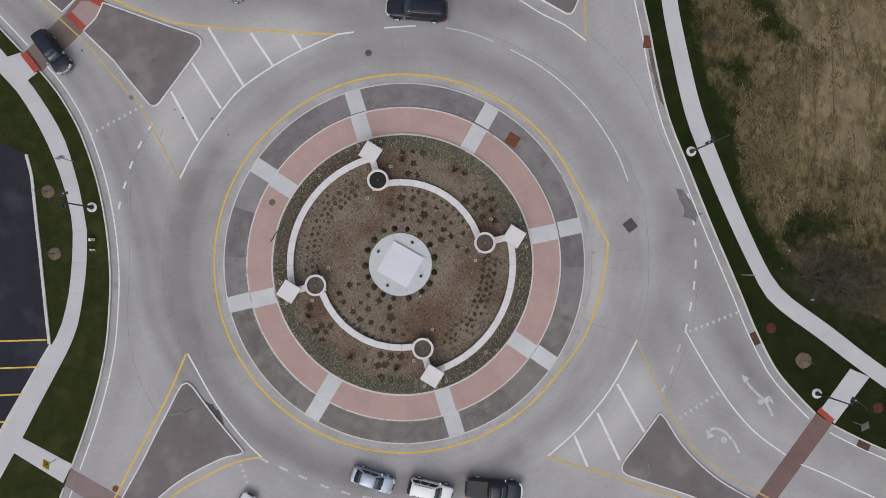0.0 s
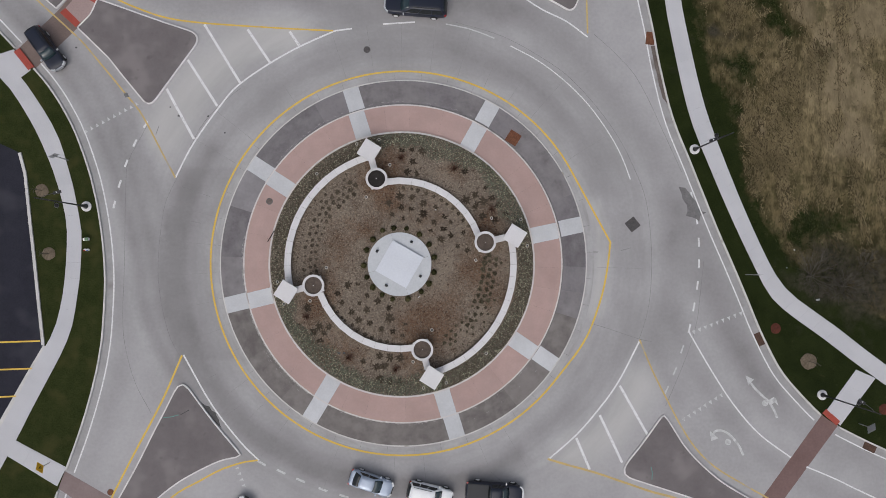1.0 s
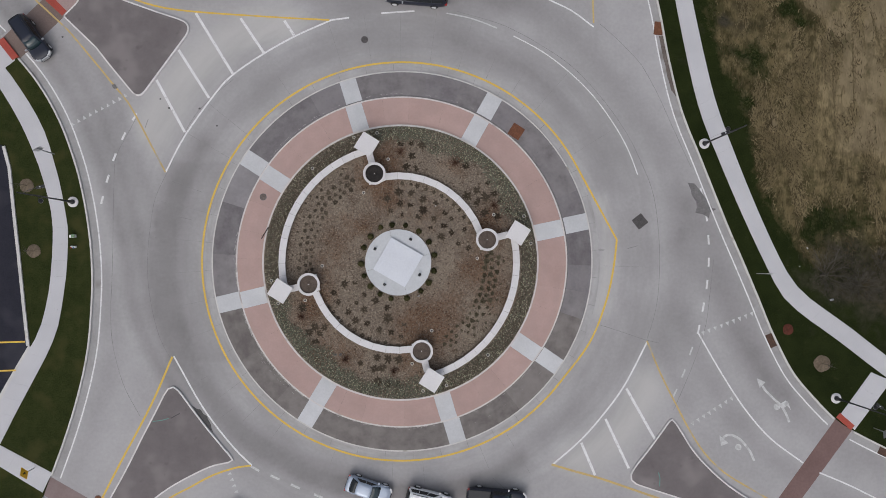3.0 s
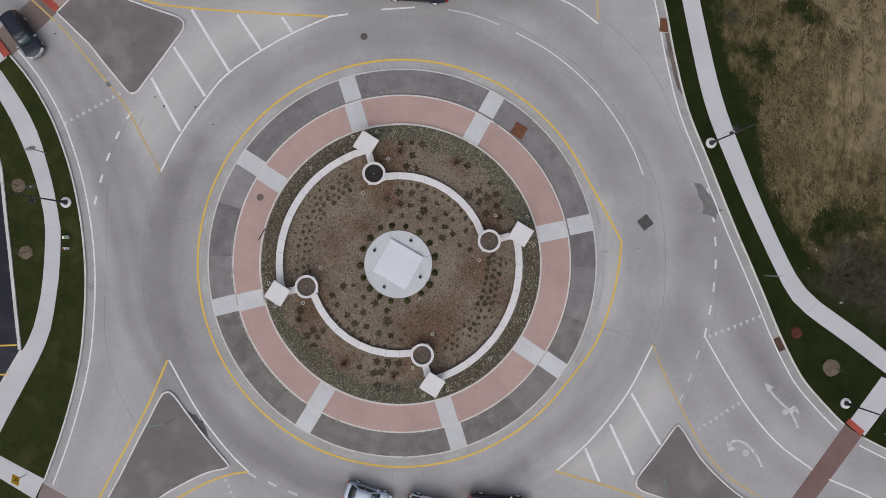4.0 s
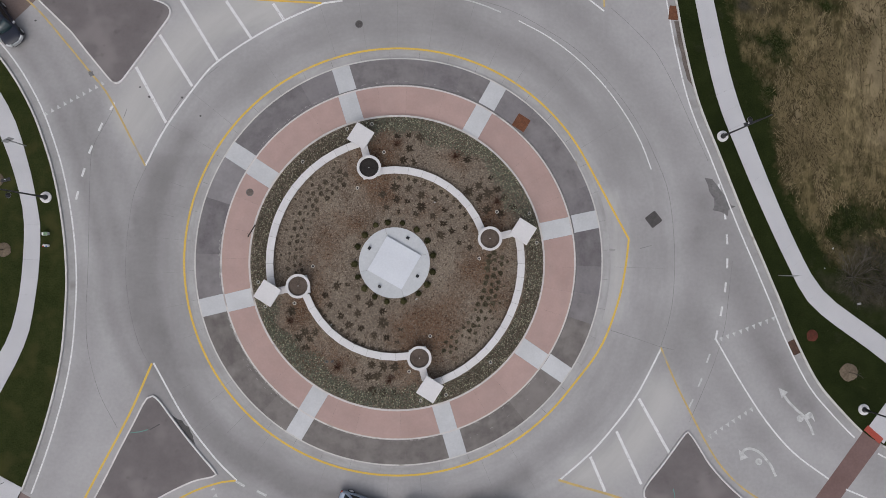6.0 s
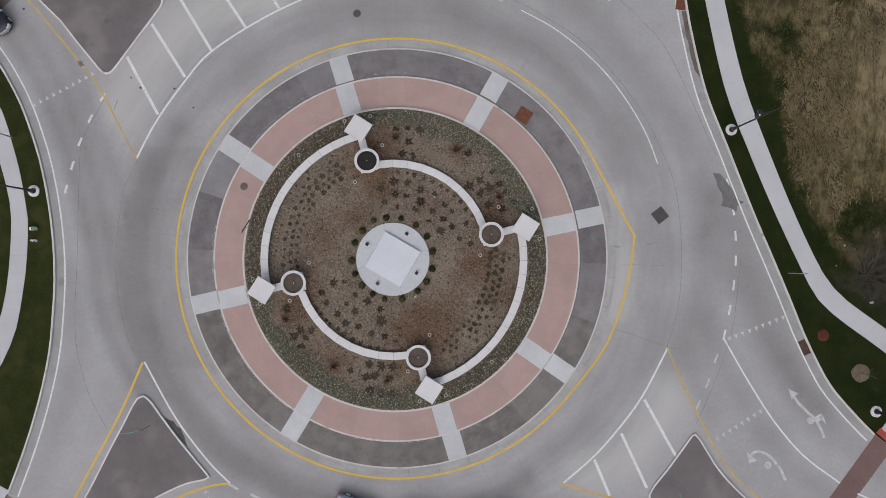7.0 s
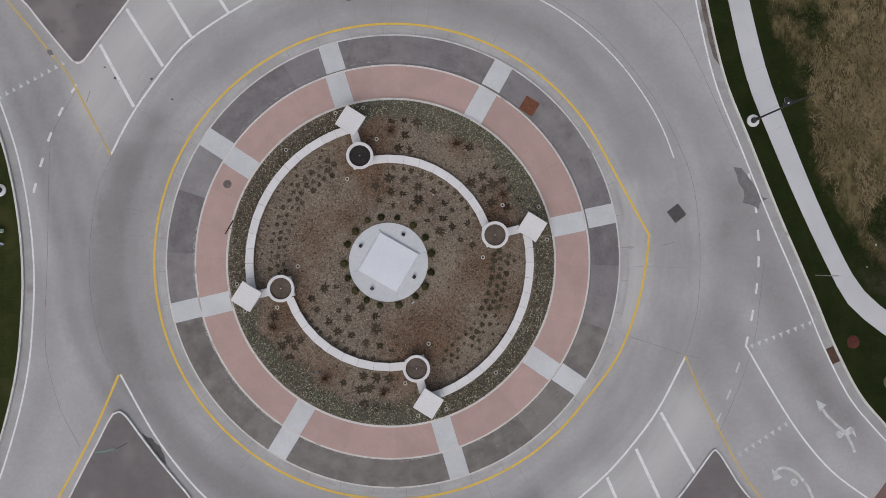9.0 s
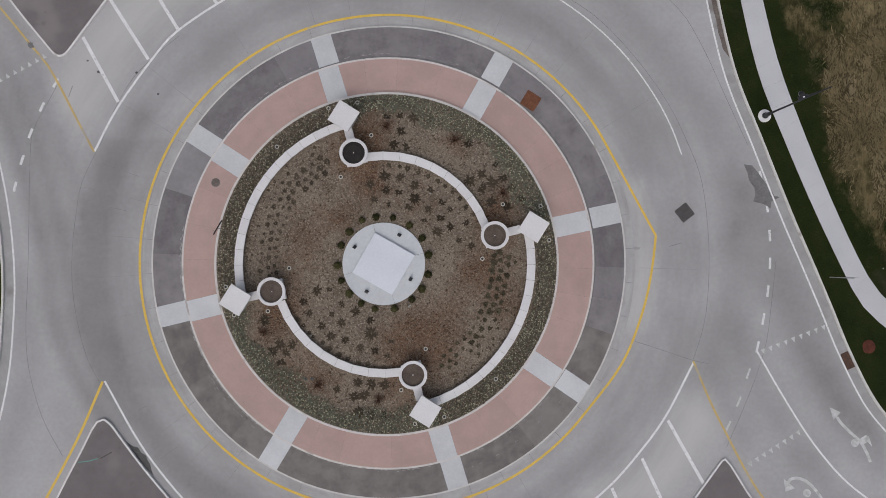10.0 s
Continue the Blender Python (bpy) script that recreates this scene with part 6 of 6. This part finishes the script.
# set off from the matted strips, their dark colour paints shade for relief
def dark_stalks(x, y, d, q):
    if d < 0.5 or q.random() > 0.8 * matted(x + 0.3, y):
        return 0
    return 0.26 + 0.3 * max(0.0, min(1.0, matted(x, y)))


def weed_tufts(x, y, d, q):
    g = gathered(WEEDS, x, y)
    return 0.28 if x > x_on(FIELD, y) - 0.5 and q.random() < g * 0.8 + (0.25 if abs(x - x_on(FIELD, y)) < 0.8 else 0) else 0


straw_field("field_straw", 16000, 9, M_STRAW, "matted pale straw stalks across the rough field", pale_stalks)
straw_field("field_thatch", 9000, 19, M_THATCH, "dark stalks between the straw, coloured as its shaded side", dark_stalks)
straw_field("field_weeds", 5000, 29, M_WEED, "low dark green weeds in the rough field", weed_tufts)
q = random.Random(41)
verts, faces = [], []
for course in RUTS:
    for x, y in resample_curve(spline(course, 0.3), 0.05):
        i = spline(course, 0.3)
        a = math.atan2(course[-1][1] - course[0][1], course[-1][0] - course[0][0])
        near = min(range(len(i) - 1), key=lambda k: (i[k][0] - x) ** 2 + (i[k][1] - y) ** 2)
        a = math.atan2(i[near + 1][1] - i[near][1], i[near + 1][0] - i[near][0])
        if q.random() < 0.75:
            stalk(verts, faces, x + q.gauss(0, 0.05), y + q.gauss(0, 0.05), a + q.gauss(0, 0.25), q.uniform(0.2, 0.5), q.uniform(0.02, 0.045), 0.02, 0.012)
me = bpy.data.meshes.new("rut_thatch")
me.from_pydata(verts, [], faces)
me.materials.append(M_RUT)
tagged(new("rut_thatch", me), "dark flattened stalks along old wheel ruts", "wheel rut", kind="stuff")


def litter(x, y, w, d, rot, z=0.15, ground="rough grass"):
    """Crumpled scrap of paper in the grass."""
    q = random.Random(int(x * 10))
    b = bmesh.new()
    grid = [[b.verts.new((w * (i / 3 - 0.5) * q.uniform(0.8, 1.1), d * (k / 3 - 0.5) * q.uniform(0.8, 1.1), q.uniform(0.0, 0.06))) for i in range(4)] for k in range(4)]
    for k in range(3):
        for i in range(3):
            b.faces.new((grid[k][i], grid[k][i + 1], grid[k + 1][i + 1], grid[k + 1][i]))
    bmesh.ops.solidify(b, geom=b.faces[:], thickness=0.012)
    o = tagged(obj("paper_scrap", b, M_STRIP), "crumpled white paper scrap in the " + ground, "litter", "scraps of litter")
    o.matrix_world = pose(x, y, z, 0, 0, rot)


for x, y, w, d, rot in ((44.07, -4.06, 0.4, 0.2, 10), (40.77, -0.64, 0.1, 0.09, 0), (41.6, 1.26, 0.15, 0.18, 30)):
    litter(x, y, w, d, rot)
for x, y, w, d, rot in ((1.57, -3.64, 0.3, 0.09, 40), (3.28, 5.5, 0.16, 0.1, 20), (-6.4, -6.05, 0.15, 0.12, 60)):
    litter(x, y, w, d, rot, bed_z(x, y) + 0.01, "bark mulch")


# ---- cars ----
def inset(b, quad, margin, lift):
    """Thin pane laid just proud of a four-cornered opening."""
    c = sum(quad, Vector()) / 4
    nrm = (quad[1] - quad[0]).cross(quad[3] - quad[0]).normalized()
    pts = [p + (c - p) * margin for p in quad]
    lo = [b.verts.new(p - nrm * 0.03) for p in pts]
    hi = [b.verts.new(p + nrm * lift) for p in pts]
    b.faces.new(hi)
    for i in range(4):
        j = (i + 1) % 4
        b.faces.new((lo[i], lo[j], hi[j], hi[i]))
    return b


def bowed(b, quad, bow, lift):
    """Curved glass over a four-cornered opening (foot, foot, head, head), bowed outwards along x."""
    nrm = (quad[1] - quad[0]).cross(quad[3] - quad[0]).normalized()
    rows = []
    for v in (0.06, 0.5, 0.94):
        row = []
        for k in range(9):
            u = 0.05 + 0.9 * k / 8
            p = quad[0].lerp(quad[1], u).lerp(quad[3].lerp(quad[2], u), v)
            p.x += bow * (1 - (2 * u - 1) ** 2) * (1.0 - 0.25 * v)
            row.append((b.verts.new(p + nrm * (lift + 0.02 * (1 - (2 * v - 1) ** 2))), b.verts.new(p - nrm * 0.06)))
        rows.append(row)
    for r0, r1 in zip(rows, rows[1:]):
        for k in range(8):
            b.faces.new((r0[k][0], r0[k + 1][0], r1[k + 1][0], r1[k][0]))
    rim = rows[0] + [r[-1] for r in rows[1:]] + rows[-1][-2::-1] + [r[0] for r in rows[-2:0:-1]]
    for p, q in zip(rim, rim[1:] + rim[:1]):
        b.faces.new((p[1], q[1], q[0], p[0]))
    return b


def car(m, L, W, H, style, paint, label):
    t = thing("car", label, style if style == "pickup" else "car", m, "cars in the roundabout")
    hw = W / 2
    belt = {"sedan": 0.64, "suv": 0.6, "pickup": 0.6}[style] * H
    hood = {"sedan": 0.61, "suv": 0.58, "pickup": 0.6}[style] * H
    tail = {"sedan": 0.67, "suv": 0.6, "pickup": 0.6}[style] * H
    # stations from tail to nose: place, half width, underside, top, crown of the top
    rows = [(-0.5, 0.72, 0.42, tail * 0.82, 0.0), (-0.488, 0.84, 0.32, tail * 0.95, 0.01), (-0.455, 0.93, 0.26, tail, 0.02), (-0.36, 0.99, 0.24, tail, 0.02), (-0.22, 1.0, 0.22, belt, 0.02), (0.0, 1.0, 0.22, belt, 0.02),
            (0.16, 1.0, 0.22, belt, 0.03), (0.26, 0.99, 0.22, hood * 1.01, 0.045), (0.36, 0.97, 0.24, hood * 0.98, 0.05), (0.43, 0.9, 0.26, hood * 0.93, 0.04), (0.475, 0.76, 0.3, hood * 0.84, 0.03), (0.495, 0.58, 0.36, hood * 0.7, 0.01), (0.5, 0.42, 0.42, hood * 0.6, 0.0)]
    b = bmesh.new()
    rings = []
    for x, w, z0, z1, crown in rows:
        w *= hw
        prof = [(0.0, z0), (w * 0.88, z0), (w * 0.985, z0 + 0.1), (w, z0 + (z1 - z0) * 0.5), (w * 0.985, z0 + (z1 - z0) * 0.8), (w * 0.94, z1 - 0.025), (w * 0.8, z1 + crown * 0.5), (w * 0.42, z1 + crown * 0.85), (0.0, z1 + crown)]
        full = prof + [(-y, z) for y, z in prof[-2:0:-1]]
        rings.append([b.verts.new((x * L, y, z)) for y, z in full])
    n = len(rings[0])
    for a, c in zip(rings, rings[1:]):
        for k in range(n):
            b.faces.new((a[k], a[(k + 1) % n], c[(k + 1) % n], c[k]))
    b.faces.new(rings[0][::-1])
    b.faces.new(rings[-1])
    bmesh.ops.recalc_face_normals(b, faces=b.faces)
    body = part("body", b, paint, t, smooth=True)
    smoother = body.modifiers.new("round", "SUBSURF")
    smoother.levels = smoother.render_levels = 1
    # cabin: foot and roof outlines; the roof is narrower at both ends
    xr0, xr1, xw1, xw0 = {"sedan": (-0.405, -0.25, 0.045, 0.225), "suv": (-0.488, -0.44, 0.075, 0.225), "pickup": (-0.1, -0.075, 0.1, 0.23)}[style]
    zb, zt, wb, wt = belt - 0.03, H, hw * 0.94, hw * 0.75
    V = Vector
    lo = [V((xr0 * L, -wb * 0.93, zb)), V((xw0 * L, -wb * 0.9, zb)), V((xw0 * L, wb * 0.9, zb)), V((xr0 * L, wb * 0.93, zb))]
    hi = [V((xr1 * L, -wt * 0.95, zt - 0.04)), V((xw1 * L, -wt * 0.94, zt - 0.03)), V((xw1 * L, wt * 0.94, zt - 0.03)), V((xr1 * L, wt * 0.95, zt - 0.04))]
    stations = []
    for k in range(9):
        f = k / 8
        xl, xh = xr0 + (xw0 - xr0) * f, xr1 + (xw1 - xr1) * f
        bulge = math.sin(math.pi * f)
        wl, wh = wb * (0.93 - 0.03 * f + 0.07 * bulge), wt * (0.95 - 0.01 * f + 0.06 * bulge)
        top = zt - 0.035 + 0.045 * bulge
        cross = [(-wl, zb, xl), (-wh - 0.02, top - 0.1, (xl + 5 * xh) / 6), (-wh + 0.06, top - 0.02, xh), (-wh * 0.5, top + 0.012, xh), (0, top + 0.02, xh), (wh * 0.5, top + 0.012, xh), (wh - 0.06, top - 0.02, xh), (wh + 0.02, top - 0.1, (xl + 5 * xh) / 6), (wl, zb, xl)]
        stations.append([(x * L, y, z) for y, z, x in cross])
    b = bmesh.new()
    rings = [[b.verts.new(p) for p in st] for st in stations]
    for a, c in zip(rings, rings[1:]):
        for k in range(8):
            b.faces.new((a[k], c[k], c[k + 1], a[k + 1]))
    b.faces.new(rings[0])
    b.faces.new(rings[-1][::-1])
    bmesh.ops.recalc_face_normals(b, faces=b.faces)
    part("cabin", b, paint, t, smooth=True)

    part("windshield", bowed(bmesh.new(), [lo[1], lo[2], hi[2], hi[1]], 0.16, 0.025), M_SHIELD, t, "teal-tinted windshield", smooth=True)
    part("rear_window", bowed(bmesh.new(), [lo[3], lo[0], hi[0], hi[3]], -0.1, 0.025), M_GLASS, t, "dark rear window", smooth=True)
    for s in (-1, 1):
        cuts = {"sedan": (1, 4, 7), "suv": (0.4, 2.6, 5, 7.4), "pickup": (0.6, 3.6, 7.2)}[style]

        def at(c, low):
            k = min(7, int(c))
            i = (0 if low else 1) if s < 0 else (8 if low else 7)
            return V(stations[k][i]).lerp(V(stations[k + 1][i]), c - k)

        for c0, c1 in zip(cuts, cuts[1:]):
            quad = [at(c0, True), at(c1, True), at(c1, False), at(c0, False)]
            if s > 0:
                quad = [quad[1], quad[0], quad[3], quad[2]]
            part("side_window", inset(bmesh.new(), quad, 0.07, 0.012), M_GLASS, t, "dark side window")
        b = bevelled(box(bmesh.new(), xw0 * L - 0.34, xw0 * L - 0.2, s * (hw + 0.06) - 0.11, s * (hw + 0.06) + 0.11, belt - 0.1, belt + 0.04), 0.05)
        part("mirror", b, paint if paint is not PAINT_NIGHT else M_CHROME, t, "door mirror")
        b = ribbon(spline([(0.489 * L, s * hw * 0.46), (0.478 * L, s * hw * 0.64), (0.459 * L, s * hw * 0.78), (0.43 * L, s * hw * 0.86)], 0.1), 0.15, hood * 0.62, hood * 0.9)
        part("headlight", b, M_LAMP, t, "clear headlight")
        b = bevelled(box(bmesh.new(), -0.499 * L, -0.462 * L, s * hw * 0.8 - 0.11, s * hw * 0.8 + 0.11, tail * 0.62, tail * 0.9), 0.03)
        part("tail_light", b, M_TAIL, t, "red tail light")
        if style == "suv":
            b = bmesh.new()
            tube(b, (xr1 * L + 0.25, s * wt * 0.86, zt + 0.06), (xw1 * L - 0.3, s * wt * 0.86, zt + 0.06), 0.03, 0.03)
            for x in (xr1 * L + 0.3, xw1 * L - 0.35):
                tube(b, (x, s * wt * 0.86, zt - 0.06), (x, s * wt * 0.86, zt + 0.06), 0.025, 0.025)
            part("roof_rail", b, M_TRIM, t, "black roof rail")
        for x in (-0.3, 0.31):
            mm = pose(x * L, s * (hw - 0.08), 0.36, 90)
            tyre = part("wheel", lathe([(0.23, -0.13), (0.34, -0.13), (0.36, -0.09), (0.36, 0.09), (0.34, 0.13), (0.23, 0.13)], 22, m=mm), M_TYRE, t, "black tyre")
            part("rim", lathe([(0.02, -0.135), (0.25, -0.135), (0.25, 0.135), (0.02, 0.135)], 18, m=mm), M_RIM, tyre, "bright alloy rim")
            b = bmesh.new()
            for k in range(9):
                f0, f1 = math.pi * k / 9, math.pi * (k + 1) / 9
                ys = sorted((s * (hw - 0.12), s * (hw + 0.015)))
                q = [V((x * L + r * math.cos(f), y, 0.36 + r * math.sin(f))) for r in (0.37, 0.43) for f in (f0, f1) for y in ys]
                v = [b.verts.new(p) for p in q]
                for face in ((0, 1, 3, 2), (4, 6, 7, 5), (0, 2, 6, 4), (1, 5, 7, 3)):
                    b.faces.new([v[i] for i in face])
            part("wheel_arch", b, M_TRIM if paint is not PAINT_SILVER else paint, t)
    b = bevelled(box(bmesh.new(), 0.474 * L, 0.506 * L, -hw * 0.42, hw * 0.42, hood * 0.48, hood * 0.8), 0.02)
    part("grille", b, M_CHROME if paint is PAINT_NIGHT else M_TRIM, t, "front grille")
    for x0, x1, z0, wide in ((-0.506, -0.48, 0.38, 0.66), (0.465, 0.498, 0.32, 0.42)):
        b = bevelled(box(bmesh.new(), x0 * L, x1 * L, -hw * wide, hw * wide, z0, z0 + 0.16), 0.03)
        part("bumper", b, M_TRIM, t, "dark bumper")
    for s in (-1, 1):
        b = bevelled(box(bmesh.new(), xw0 * L + 0.02, xw0 * L + 0.09, s * hw * 0.38 - 0.3, s * hw * 0.38 + 0.3, hood * 0.99, hood * 1.01 + 0.05), 0.01)
        part("wiper", b, M_TRIM, t, "black wiper at the foot of the windshield")
    if style == "pickup":
        part("bed_cover", bevelled(box(bmesh.new(), -0.475 * L, -0.115 * L, -hw * 0.82, hw * 0.82, tail - 0.02, tail + 0.05), 0.02), M_TONNEAU, t, "black bed cover")
    return t


car(pose(-37.3, 22.2, 0, 0, 0, -54.5), 4.9, 1.88, 1.7, "suv", PAINT_NIGHT, "blue-black sport utility car on the crosswalk")
car(pose(1.2, 27.1, 0, 0, 0, 176), 6.6, 2.2, 1.95, "suv", PAINT_NIGHT, "long black sport utility car in the circling lane")
car(pose(9.4, -24.0, 0, 0, 0, -5), 6.0, 2.05, 1.85, "pickup", PAINT_NIGHT, "black crew-cab pickup with a covered bed")
car(pose(2.7, -24.1, 0, 0, 0, -14), 4.75, 1.9, 1.7, "suv", PAINT_WHITE, "white sport utility car with black roof rails")
car(pose(-3.4, -22.95, 0, 0, 0, -19), 4.65, 1.78, 1.42, "sedan", PAINT_SILVER, "pale silver-blue sedan beside the yellow ring line")
car(pose(-17.2, -26.4, 0, 0, 0, 62), 4.5, 1.8, 1.45, "sedan", PAINT_WHITE, "white sedan waiting at the yield line")
car(pose(-19.4, 29.0, 0, 0, 0, 172), 4.6, 1.85, 1.6, "suv", PAINT_SILVER, "silver car leaving the roundabout")
